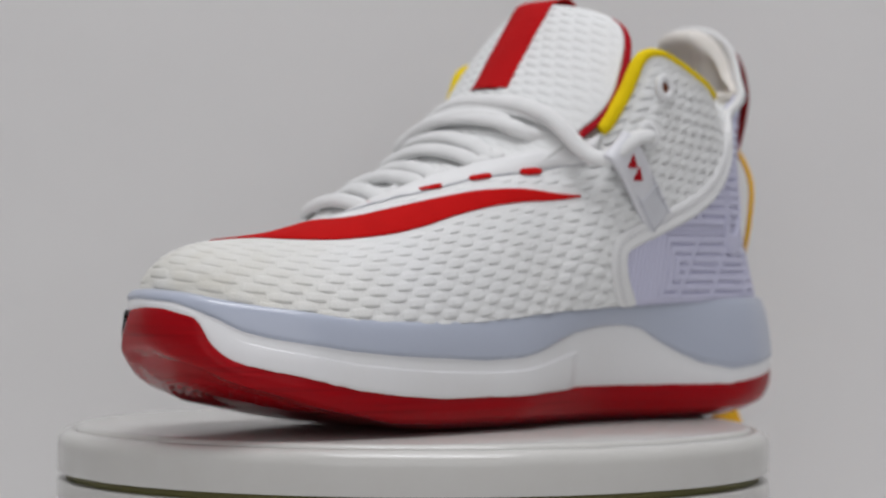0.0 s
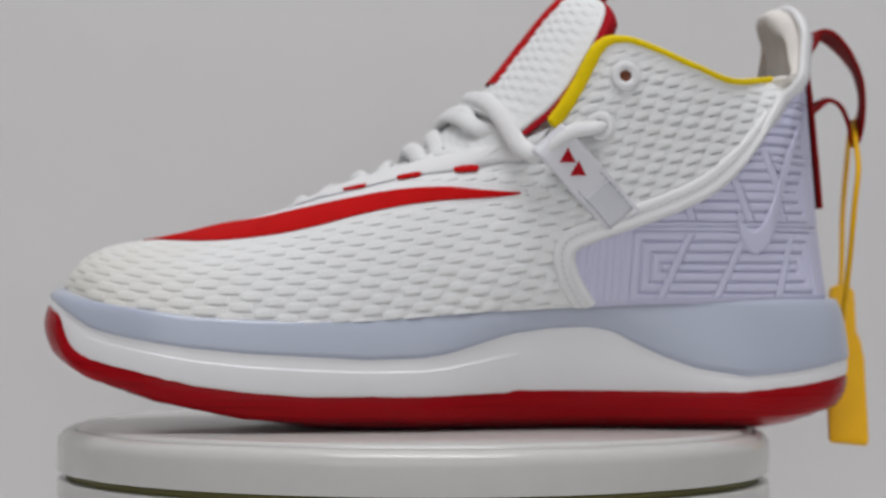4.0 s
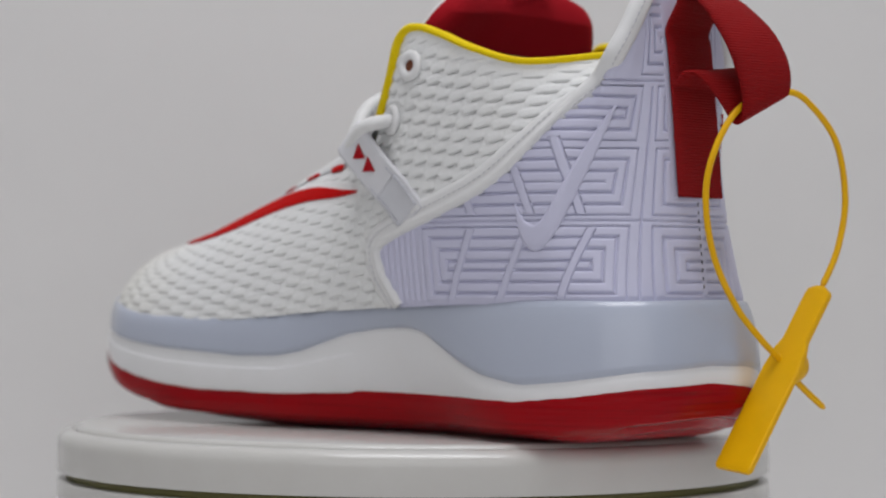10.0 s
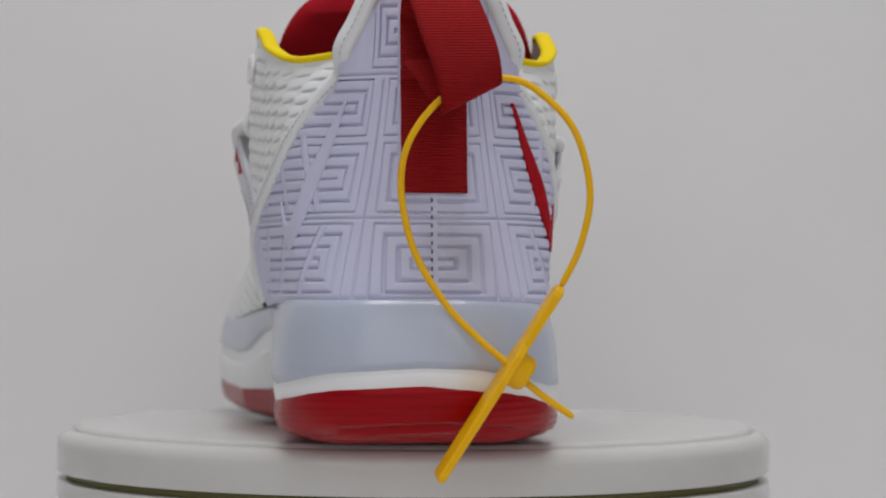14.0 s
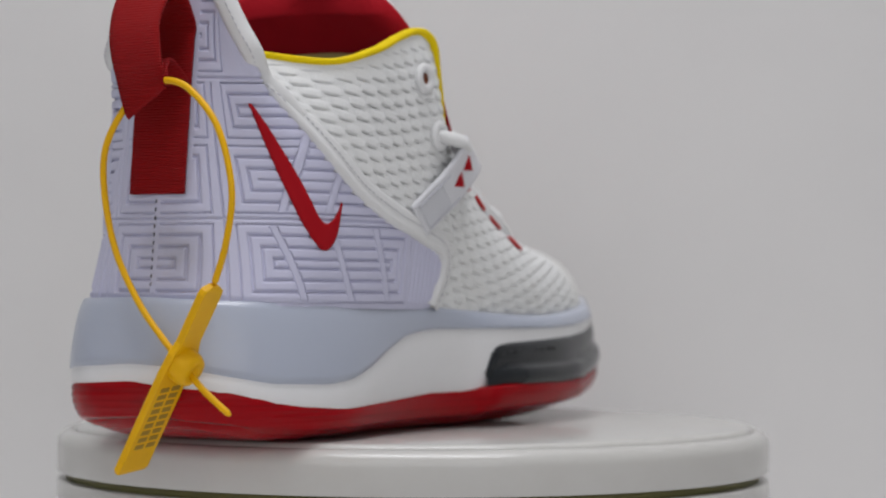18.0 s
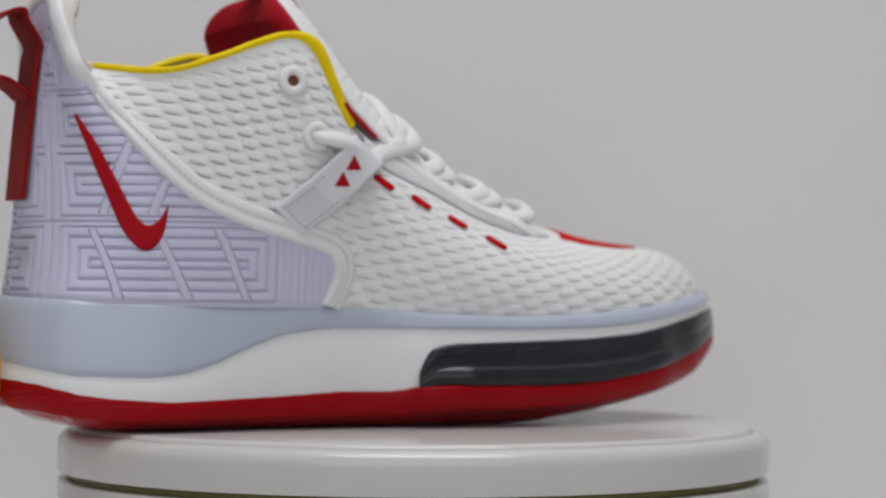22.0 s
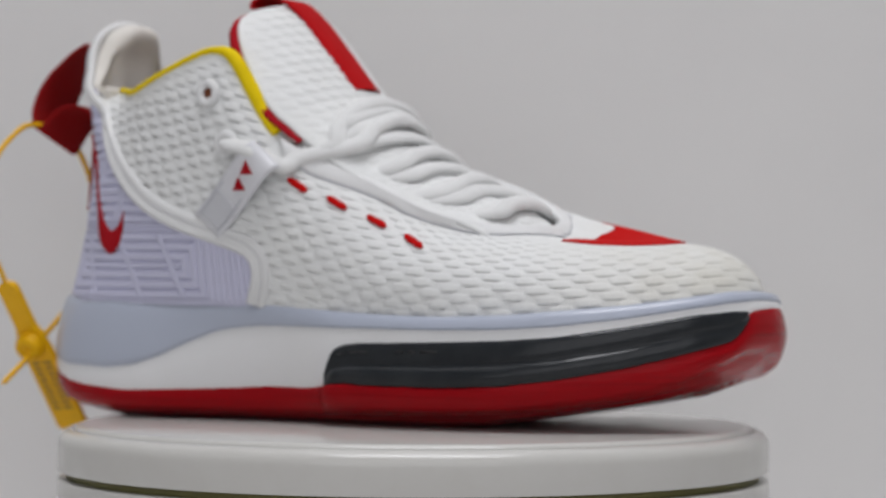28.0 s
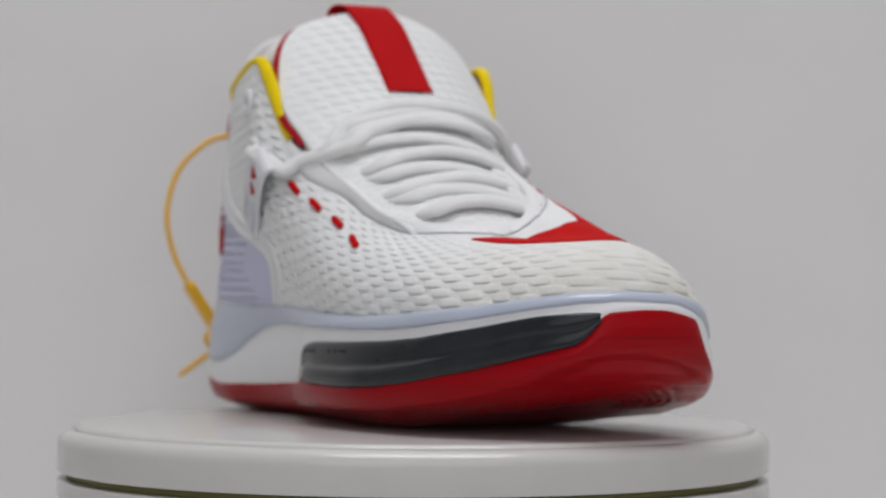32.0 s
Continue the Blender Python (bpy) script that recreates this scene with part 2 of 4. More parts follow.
Z_FEATHER = around([(-14, 0, -6.6), (0, 35, -7.2), (19, 43, -7), (62, 46, -7.7), (104, 46, -9.5), (125, 48, -10.6), (145, 49, -12.3),
                    (165, 51, -13.8), (190, 53, -14.4), (204, 54, -14.3), (223, 53, -13.2), (240, 49, -11.1), (257, 38, -8.5),
                    (270, 18, -5), (270, 0, -4), (265, -15, -4.3), (255, -26, -6.1), (234, -39, -9.1), (213, -47, -11.1),
                    (194, -50, -12.7), (170, -52, -13.5), (155, -52, -13.2), (135, -51, -12.4), (116, -49, -11.1), (96, -47, -9.7),
                    (57, -46, -9.3), (20, -42, -8.3), (-6, -27, -7.5)])
Z_GREY = around([(-14, 4, -26.5), (-4, 32, -28.3), (16, 42, -31.5), (32, 45, -33), (50, 46, -30.2), (62, 46, -26.2), (71, 46, -21.7),
                 (79, 46, -17.4), (87, 46, -16), (100, 46, -16.5), (114, 47, -18.5), (124, 48, -21.5), (135, 48, -25), (145, 49, -26.6),
                 (165, 51, -27.2), (185, 53, -26), (204, 54, -25), (223, 53, -23.2), (240, 49, -20.7), (249, 44, -18.9),
                 (257, 38, -16.5), (264, 32, -11.8), (270, 18, -7.5), (270, 0, -6.4), (264, -16, -7), (255, -26, -9.1),
                 (234, -39, -13), (213, -47, -15.7), (194, -50, -17), (170, -52, -17.5), (135, -51, -17.2), (96, -47, -16.9),
                 (86, -46, -17.6), (77, -46, -19), (65, -46, -23.6), (53, -45, -28.5), (41, -45, -31.9), (29, -44, -33.2),
                 (6, -37, -32.4), (-5, -27, -30), (-12, -12, -27)])
Z_RED = around([(-14, 4, -32.4), (-4, 32, -34), (16, 42, -37), (35, 45, -38.8), (80, 46, -38.5), (112, 47, -38.3), (145, 49, -39.6),
                (185, 53, -39.3), (204, 54, -37.8), (222, 53, -35.5), (240, 49, -31.5), (249, 44, -29.3), (257, 38, -27.5),
                (261, 35, -25.8), (265, 30, -20.7), (267, 27, -13.3), (271, 13, -10.2), (271, 4, -9.9), (268, -8, -11),
                (266, -12, -17), (264, -16, -20.5), (255, -26, -24.1), (234, -39, -30), (214, -47, -34.2), (194, -50, -36.8),
                (174, -52, -37.8), (136, -51, -37.4), (126, -50, -38), (116, -49, -39.2), (96, -47, -39.2), (77, -46, -40.5),
                (37, -45, -41.8), (17, -41, -40.3), (6, -37, -38.5), (-5, -28, -35.4), (-13, -11, -33.7)])
Z_EDGE = around([(-14, -3, -43.5), (-4, 31, -45.5), (19, 43, -47.5), (41, 46, -48), (104, 46, -48), (165, 51, -47.2), (185, 53, -47),
                 (204, 54, -46), (222, 53, -43.8), (240, 49, -39), (257, 38, -34.5), (265, 30, -30), (271, 14, -25), (271, 5, -23),
                 (268, -8, -24), (262, -19, -28.5), (251, -30, -34), (234, -39, -38.8), (214, -47, -42.3), (194, -50, -44.6),
                 (174, -52, -45.5), (136, -51, -46), (87, -46, -47.5), (27, -44, -48), (6, -37, -47), (-5, -27, -45.5)])


def wall_sheet(levels):
    """Sole wall: rows of (heights round the sole, outward shift in mm)."""
    return np.stack([np.column_stack([RIM + RIM_N * np.asarray(o).reshape(-1, 1), np.broadcast_to(z, NP)]) for z, o in levels], 1)


# the sole draws in under the arch on both sides, and steps out again where the air window begins
WAIST = np.where(RIM[:, 1] > 0, np.interp(RIM[:, 0], [38, 55, 72, 92, 112, 145], [0, 2.6, 7.0, 8.6, 6.0, 0]),
                 np.interp(RIM[:, 0], [45, 70, 92, 105, 118, 128], [0, 3.0, 4.4, 4.2, 2.4, 0]))
for _ in range(6):
    WAIST = (np.roll(WAIST, 1) + 2 * WAIST + np.roll(WAIST, -1)) / 4

# the outer forefoot's red lip and the window's lower lobe stand out
FLARE = np.where(RIM[:, 1] < -5, np.interp(RIM[:, 0], [123.4, 125.4, 150, 185, 225, 250], [0, 4.0, 5.6, 5.8, 3.0, 0]), 0.0)
for _ in range(2):
    FLARE = (np.roll(FLARE, 1) + 2 * FLARE + np.roll(FLARE, -1)) / 4


def ground_z(u):
    """The outsole's underside along its length: flat, then the toe's spring."""
    return np.interp(u, [-12, -6, -2, 4, 12, 20, 26, 165, 180, 200, 212, 235, 250, 262, 271], [-40, -43, -45.6, -48.0, -50.3, -51.6, -52, -52, -51.3, -48.4, -46.1, -41.4, -36.8, -32.6, -26])


# stations of the upper, from the heel's back round the inner side to the toe: edge on the sole, two points up the wall, top edge
INNER = [((-5, 0), (-2.2, 0, 18), (1.3, 0, 55), (7, 0, 96)),
         ((-3, 14), (0.3, 13, 18), (2.5, 9.5, 55), (7.5, 9, 95)),
         ((1, 25), (4.5, 20.5, 18), (5, 15.5, 52), (6, 14.4, 91.5)),
         ((6, 31.5), (9, 26.7, 17), (8, 20.3, 49), (5.2, 18.4, 86)),
         ((12, 35.5), (14.5, 31.5, 16), (11, 25.3, 47), (6.4, 22.2, 79)),
         ((19, 38), (20.5, 36, 14), (15.5, 29.5, 46), (9.6, 26.8, 71.5)),
         ((26, 39.6), (26.5, 39.6, 12.3), (22, 35, 44), (17.5, 18, 71)),
         ((43, 42), (43, 43.3, 15), (40, 43, 45), (37, 38, 68.8)),
         ((58, 43), (57, 46, 16), (54, 47, 48), (52, 46, 73.2)),
         ((72, 43.5), (71, 47.5, 16), (69, 49.5, 52), (66, 47.5, 78.6)),
         ((84, 44), (83, 48.3, 16), (80, 50.8, 55), (77.5, 48, 81.4)),
         ((94, 44), (93, 48, 14), (89, 48.5, 50), (85.6, 46.5, 77.5)),
         ((104, 44.5), (104, 47.5, 12), (98, 46, 42), (92.6, 44.5, 63.8)),
         ((116, 45), (115, 46, 10), (108, 42, 34), (101.5, 41, 51)),
         ((130, 46.5), (128, 45, 9), (121, 39, 33), (113, 34, 47)),
         ((148, 48), (146, 46, 7), (138, 38.5, 29), (128, 28, 43)),
         ((168, 49.5), (165, 46.5, 4), (156, 36.5, 26), (143, 22.5, 39)),
         ((188, 51), (185, 47, 2), (173, 34, 23), (158, 19, 34.5)),
         ((208, 51.5), (205, 46.5, 0), (192, 31.5, 18.7), (170, 16.5, 30)),
         ((228, 49.5), (223, 43.5, 0), (211, 28, 14.5), (180, 12.5, 25)),
         ((246, 42), (241, 36, 1), (227, 22, 13.0), (186.5, 8.5, 21.2)),
         ((259, 29), (254, 25, 3), (237, 14, 12.3), (190.5, 4, 19.2)),
         ((265.5, 8), (260.5, 7, 4.2), (243, 3, 11.7), (191.5, -2, 18.2))]
OUTER = [((261, -13), (256, -11, 4), (239, -8, 11.3), (190.5, -9, 17.6)),
         ((250, -25), (245, -23.5, 2), (229, -17.5, 10.4), (187.5, -16.5, 16.9)),
         ((236, -33.5), (230, -32, 0), (213, -27, 9.6), (181, -24.5, 17.3)),
         ((218, -41), (212, -40, -1), (197, -35, 8.6), (171.5, -30.5, 19.2)),
         ((198, -45), (193, -44, 0), (179, -38.6, 10), (158, -33.5, 24.3)),
         ((176, -47.5), (172, -46.8, 2), (160, -40.6, 14.5), (145.3, -34, 29.7)),
         ((154, -47.5), (151, -49, 4), (142, -42.3, 20.5), (130, -36, 37)),
         ((134, -46.5), (131, -49, 7), (124, -45.3, 27.5), (115, -39.5, 43)),
         ((118, -45.5), (116, -48.5, 10), (109, -47, 34), (102, -43.5, 51)),
         ((105, -44.5), (104, -48.5, 12), (98, -49, 42), (94.2, -46, 63.5)),
         ((94, -44), (93, -49, 14), (89, -51, 50), (86.3, -48, 77.5))]
OUTER += [((b[0], -b[1]), (p[0], -p[1], p[2]), (q[0], -q[1], q[2]), (t[0], -t[1], t[2])) for b, p, q, t in INNER[10:0:-1]]
STATIONS = INNER + OUTER


def rim_height(u, v):
    return Z_FEATHER[int(np.argmin(((RIM - np.array([u, v])) ** 2).sum(1)))] - 1.0


def upper_rows(n):
    """The four rows of the stations, splined round the shoe."""
    rows = [np.array([(*b, rim_height(*b)) for b, _, _, _ in STATIONS])] + [np.array([s[k] for s in STATIONS]) for k in (1, 2, 3)]
    N = len(STATIONS)
    t = np.linspace(0, N, n, endpoint=False)
    i = np.floor(t).astype(int)
    f = (t - i)[:, None]
    out = []
    for P in rows:
        P = P.astype(float)
        a, b, c, d = P[(i - 1) % N], P[i % N], P[(i + 1) % N], P[(i + 2) % N]
        out.append(0.5 * (2 * b + (c - a) * f + (2 * a - 5 * b + 4 * c - d) * f ** 2 + (3 * b - a - 3 * c + d) * f ** 3))
    return out


def upper_grid(n, m):
    """Points (n round, m up) of the bare upper and their outward normals."""
    R = upper_rows(n)
    d = [np.linalg.norm(R[k + 1] - R[k], axis=1) for k in range(3)]
    L = np.stack([np.zeros(n), d[0], d[0] + d[1], d[0] + d[1] + d[2]], 1)
    L = L / L[:, 3:]
    k = np.linspace(0, 1, m)[None, :, None]
    V = np.zeros((n, m, 3))
    for a in range(4):
        w = np.ones((n, m, 1))
        for b in range(4):
            if b != a:
                w = w * (k - L[:, b][:, None, None]) / (L[:, a] - L[:, b])[:, None, None]
        V += w * R[a][:, None]
    du = np.roll(V, -1, 0) - np.roll(V, 1, 0)
    dk = np.gradient(V, axis=1)
    Nn = unit(np.cross(dk, du))
    c = V.mean((0, 1))
    if ((V[:, :m // 3] - c) * Nn[:, :m // 3]).sum() < 0:
        Nn = -Nn
    return V, Nn


from mathutils.bvhtree import BVHTree
from mathutils.kdtree import KDTree

SHELL_V, SHELL_N = upper_grid(460, 90)
SHELL = BVHTree.FromPolygons([tuple(p) for p in SHELL_V.reshape(-1, 3)], [tuple(int(i) for i in q) for q in quads(460, 90, True)])


def snap(P):
    """Nearest points on the upper, with outward normals."""
    pts, nor = [], []
    for p in np.asarray(P, float):
        loc, nn, _, _ = SHELL.find_nearest(Vector(p))
        nn = np.array(nn)
        if nn @ (np.array(loc) - np.array([AXIS_U if loc[0] > 100 else 60.0, 0.0, 5.0])) < 0:
            nn = -nn
        pts.append(np.array(loc))
        nor.append(nn)
    return np.array(pts), unit(np.array(nor))


def side(P, sign):
    """Points (u, z) met from the shoe's side: sign 1 the inner, -1 the outer side."""
    out = []
    for u, z in P:
        loc = SHELL.ray_cast(Vector((u, sign * 200.0, z)), Vector((0, -sign, 0)))[0]
        out.append(np.array(loc) if loc is not None else np.array((u, sign * 40.0, z)))
    return np.array(out)


def patch(name, A, B, lift, thick, mat, parent, n=40, m=8, label=""):
    """A thin raised patch on the upper between two edge curves."""
    A, B = spline(A, n), spline(B, n)
    w = np.linspace(0, 1, m)
    G = A[:, None] * (1 - w)[None, :, None] + B[:, None] * w[None, :, None]
    P, N = snap(G.reshape(-1, 3))
    P, N = P.reshape(n, m, 3), N.reshape(n, m, 3)
    e = (1 - np.abs(2 * w - 1) ** 6)[None, :, None]
    top = P + N * (lift + thick * (0.45 + 0.55 * e))
    low = P + N * (lift - 0.4)
    V = np.concatenate([top, low[:, ::-1]], 1)
    faces = [tuple(f) for f in quads(n, 2 * m, False, True)]
    for r in (0, n - 1):
        faces += [tuple(r * 2 * m + j for j in (a, a + 1, 2 * m - 2 - a, 2 * m - 1 - a)) for a in range(m - 1)]
    return part(name, metres(V.reshape(-1, 3)), faces, mat, parent, label)


def stitches(name, path, nor, mat, parent, step=2.6, length=1.7, r=0.28):
    """A row of short thread stitches along a path."""
    L = np.concatenate([[0], np.cumsum(np.linalg.norm(np.diff(path, axis=0), axis=1))])
    verts, faces = [], []
    for s in np.arange(step / 2, L[-1] - step / 2, step):
        p = [np.array([np.interp(s + d, L, path[:, k]) for k in range(3)]) for d in (-length / 2, length / 2)]
        nn = np.array([np.interp(s, L, nor[:, k]) for k in range(3)])
        t = unit(p[1] - p[0])
        b = unit(np.cross(t, nn))
        base = len(verts)
        for q in p:
            verts += [q + b * r, q + nn * r * 1.2, q - b * r, q - nn * r]
        faces += [tuple(base + np.array(f)) for f in ((0, 1, 5, 4), (1, 2, 6, 5), (2, 3, 7, 6), (3, 0, 4, 7), (0, 3, 2, 1), (4, 5, 6, 7))]
    ob = part(name, metres(verts), faces, mat, parent, smooth=False)
    return tagged(ob, kind="stuff")


# ---- room ----


def box(name, x0, x1, y0, y1, z0, z1, mat, bevel=0.0):
    bm = bmesh.new()
    bmesh.ops.create_cube(bm, size=1)
    for v in bm.verts:
        v.co = Vector(((x0 + x1) / 2 + v.co.x * (x1 - x0), (y0 + y1) / 2 + v.co.y * (y1 - y0), (z0 + z1) / 2 + v.co.z * (z1 - z0)))
    if bevel:
        bmesh.ops.bevel(bm, geom=bm.edges[:], offset=bevel, segments=3, affect="EDGES")
    me = bpy.data.meshes.new(name)
    bm.to_mesh(me)
    bm.free()
    me.materials.append(mat)
    return new(name, me)


WALL_Y = 0.215
tagged(box("wall_north", -2.3, 2.3, WALL_Y, WALL_Y + 0.1, -0.75, 1.9, WALL), "plain white painted wall behind the table", "wall", kind="structure")
# the rest of the room is unseen, added for bounced light and reflections
tagged(box("wall_south", -2.3, 2.3, -2.6, -2.5, -0.75, 1.9, WALL), "unseen white wall behind the camera, added to bounce light", "wall", kind="structure")
tagged(box("wall_east", 2.2, 2.3, -2.5, WALL_Y, -0.75, 1.9, WALL), "unseen white side wall, added to bounce light", "wall", kind="structure")
tagged(box("wall_west", -2.3, -2.2, -2.5, WALL_Y, -0.75, 1.9, WALL), "unseen white side wall, added to bounce light", "wall", kind="structure")
tagged(box("ceiling", -2.2, 2.2, -2.5, WALL_Y, 1.9, 2.0, WALL), "unseen white ceiling, added to bounce light", "ceiling", kind="structure")
tagged(box("floor", -2.2, 2.2, -2.5, WALL_Y, -0.85, -0.75, TABLE), "unseen pale floor, added to close the room", "floor", kind="structure")


def sweep_sheet():
    """White backdrop card: lies on the table and curves up the wall."""
    r, y1, th = 0.03, WALL_Y - 0.012, 0.002
    prof = [(-0.5, 0.0), (-0.2, 0.0), (0.1, 0.0)] + [(y1 - r + r * math.sin(a), r - r * math.cos(a)) for a in np.linspace(0, math.pi / 2, 14)] + [(y1, 0.3), (y1, 0.6), (y1, 1.5)]
    P = np.array(prof)
    T = unit(np.gradient(P, axis=0))
    N = np.column_stack([-T[:, 1], T[:, 0]])
    loop = np.vstack([P + N * th, P[::-1]])
    V = np.stack([np.column_stack([np.full(len(loop), x), loop]) for x in (-0.95, 0.95)])
    f = [tuple(q) for q in quads(2, len(loop), False, True)] + [tuple(range(len(loop))), tuple(len(loop) + k for k in range(len(loop)))]
    ob = part("backdrop", V.reshape(-1, 3), f, WALL, None)
    return tagged(ob, "white paper backdrop curving from the table up the wall", "backdrop", kind="structure")


sweep_sheet()
table = tagged(new("table"), "plain white table under the turntable", "table")
for name, args in [("tabletop", (-1.0, 1.0, -0.55, WALL_Y - 0.004, -0.03, 0.0))] + [("leg", (x, x + 0.05, y, y + 0.05, -0.75, -0.03)) for x in (-0.95, 0.9) for y in (-0.5, 0.15)]:
    box(name, *args, TABLE, 0.003).parent = table

# ---- turntable ----


def lathe(name, profile, mat, parent, steps=180):
    """A turned body from (radius, height) pairs in metres, closed at the axis."""
    P = np.array(profile)
    a = np.linspace(0, 2 * np.pi, steps, endpoint=False)
    V = np.stack([np.outer(P[:, 0], np.cos(a)), np.outer(P[:, 0], np.sin(a)), np.repeat(P[:, 1:2], steps, 1)], -1)
    n = len(P)
    faces = [tuple(f) for f in quads(n, steps, False, True)] + [tuple(range(steps)), tuple((n - 1) * steps + j for j in range(steps))]
    ob = part(name, V.reshape(-1, 3), faces, mat, parent)
    return ob


def rounded(cx, cz, r, a0, a1, n=6):
    return [(cx + r * math.cos(radians(a)), cz + r * math.sin(radians(a))) for a in np.linspace(a0, a1, n)]


turntable = tagged(new("turntable"), "round white plastic display turntable on the table", "turntable")
base = lathe("base", [(0.02, -0.0845), (0.118, -0.0845)] + rounded(0.119, -0.0785, 0.006, -90, 0) + [(0.1268, -0.03)] +
             rounded(0.1258, -0.0197, 0.001, 0, 90, 4) + [(0.118, -0.0187), (0.02, -0.0187)], PLASTIC, turntable)
lathe("gap_ring", [(0.02, -0.0187), (0.1235, -0.0187), (0.1235, -0.0160), (0.02, -0.0160)], GAP, turntable)
turntable.matrix_basis = pose(0, 0, TOP)
platter = tagged(new("turntable_platter"), "round white plastic rotating platter of the turntable", "platter")
lathe("top_plate", [(0.02, -0.004), (0.1208, -0.004), (0.1208, -0.0018), (0.1199, -0.0004), (0.118, 0.0), (0.02, 0.0)], PLASTIC, platter)
lathe("rim", [(0.02, -0.0160), (0.1255, -0.0160)] + rounded(0.1263, -0.0155, 0.0005, -90, 0, 3) + [(0.1268, -0.0075)] +
      rounded(0.1218, -0.0065, 0.005, 0, 70, 8) + [(0.1226, -0.0014), (0.1217, -0.0018), (0.1211, -0.0024), (0.1211, -0.0042), (0.02, -0.0042)], PLASTIC, platter)

# ---- sneaker ----
shoe = tagged(new("sneaker"), "white woven mid-top sneaker with red outsole and lavender heel panel", "shoe")


def build_sole():
    zg, zf, ze = Z_GREY, Z_FEATHER, Z_EDGE
    # the red's upper edge is slightly ragged
    rough = np.random.default_rng(4).normal(0, 1, NP)
    zr = Z_RED + 0.06 * (rough + np.roll(rough, 1)) * (np.roll(np.sin(np.arange(NP) * 0.11), 40) > -0.2)
    heel = np.interp(RIM[:, 0], [-14, 30, 90], [1.0, 0.8, 0.0])
    toe = np.interp(RIM[:, 0], [225, 268], [0.0, 1.0])
    tip = np.interp(RIM[:, 0], [-14, 4, 30], [1.0, 0.6, 0.0])
    # red outsole: wall, rounded edge, underside
    zero = np.zeros(NP)
    rows = [(zr + 0.6, zero - 9 - WAIST), (zr + 0.4, -1.6 - WAIST + FLARE), (zr, -0.3 - WAIST + FLARE)]
    for t in np.linspace(0.06, 0.94, 15):
        z = zr * (1 - t) + ze * t
        fine = 0.2 * np.sin(z * 2.9 + RIM[:, 1] * 0.12) * np.clip(heel - 0.5, 0, 1) * 2
        rows.append((z, (0.25 + 1.1 * toe) * math.sin(math.pi * t) - 0.3 * (1 - t) - (1.2 + 0.8 * heel) * t ** 3 - 2.6 * tip * t ** 1.7 + fine - WAIST * (1 + 0.15 * t) + FLARE * (1 - 0.5 * t * t)))
    rows += [(ze, -1.6 - 1.2 * heel - 3.0 * tip - WAIST * 1.15 + FLARE * 0.4)]
    gz = ground_z(RIM[:, 0])
    rows += [(np.maximum(ze - 1.4, gz), zero - 3.6 - 1.5 * heel - 3.6 * tip - WAIST * 1.2)]
    V = wall_sheet(rows)
    under = []
    c = np.column_stack([np.clip(RIM[:, 0], 12, 240), RIM[:, 1] * 0.0])
    start = RIM - RIM_N * (4.5 + 1.5 * heel + 4 * tip + WAIST * 1.2)[:, None]
    way = np.linalg.norm(c - start, axis=1)
    for k in np.linspace(0.03, 1.0, 44):
        p = start * (1 - k) + c * k
        drop = np.interp(k, [0, 0.05, 0.13, 0.3, 1], [0, 0.25, 0.6, 0.96, 1])
        ridge = 0.6 * np.sin(way * k * 2 * math.pi / 3.6) * np.interp(RIM[:, 0], [215, 235], [0, 1]) * np.interp(way * k, [7, 10, 28, 32], [0, 1, 1, 0])
        under.append(np.column_stack([p, V[:, -1, 2] * (1 - drop) + ground_z(p[:, 0]) * drop + ridge]))
    V = np.concatenate([V, np.stack(under, 1)], 1)
    big_part("outsole", V, RED_RUBBER, shoe, closed_n=True, label="dark red rubber outsole curling up at the toe")
    # white midsole with a moulded crease along the forefoot
    w = np.r_[np.linspace(0, 0.6, 9), 0.613, 0.628, np.linspace(0.67, 1, 5)]
    crease = np.interp(RIM[:, 0], [112, 116, 250, 258], [0, 1, 1, 0]) * (RIM[:, 1] > 0)
    lv = [(zr - 2, zero - 9 - WAIST), (zr - 2, -2.0 - WAIST)]
    for t in w:
        z = zr * (1 - t) + zg * t
        o = -0.5 + 0.5 * math.sin(math.pi * t) + np.where(t < 0.62, 0.9, 0) * crease - 1.4 * toe * t - WAIST * (1 - 0.45 * t)
        lv.append((z, zero + o))
    lv += [(zg + 0.5, -2.5 - toe * 1.4 - WAIST * 0.55), (zg + 0.5, zero - 9 - WAIST * 0.55)]
    big_part("midsole", wall_sheet(lv), MIDSOLE, shoe, closed_n=True, label="white moulded foam midsole")
    # grey foam carrier under the upper
    lv = [(zg - 1.5, zero - 8 - WAIST * 0.55), (zg - 1.0, -1.5 - WAIST * 0.55)]
    for t in np.linspace(0, 1, 12):
        z = zg * (1 - t) + zf * t
        o = 0.4 - 3.6 * t ** 1.6 * (0.5 + 0.5 * heel) - 1.3 * toe - 0.9 * t ** 8 - WAIST * 0.55 * (1 - 0.75 * t)
        lv.append((z, zero + o))
    lv += [(zf + 0.2, zero - 4.6 - toe), (zf - 0.6, zero - 9)]
    big_part("foam_carrier", wall_sheet(lv), GREY, shoe, closed_n=True, label="smooth blue-grey foam carrier, deepest at the heel")
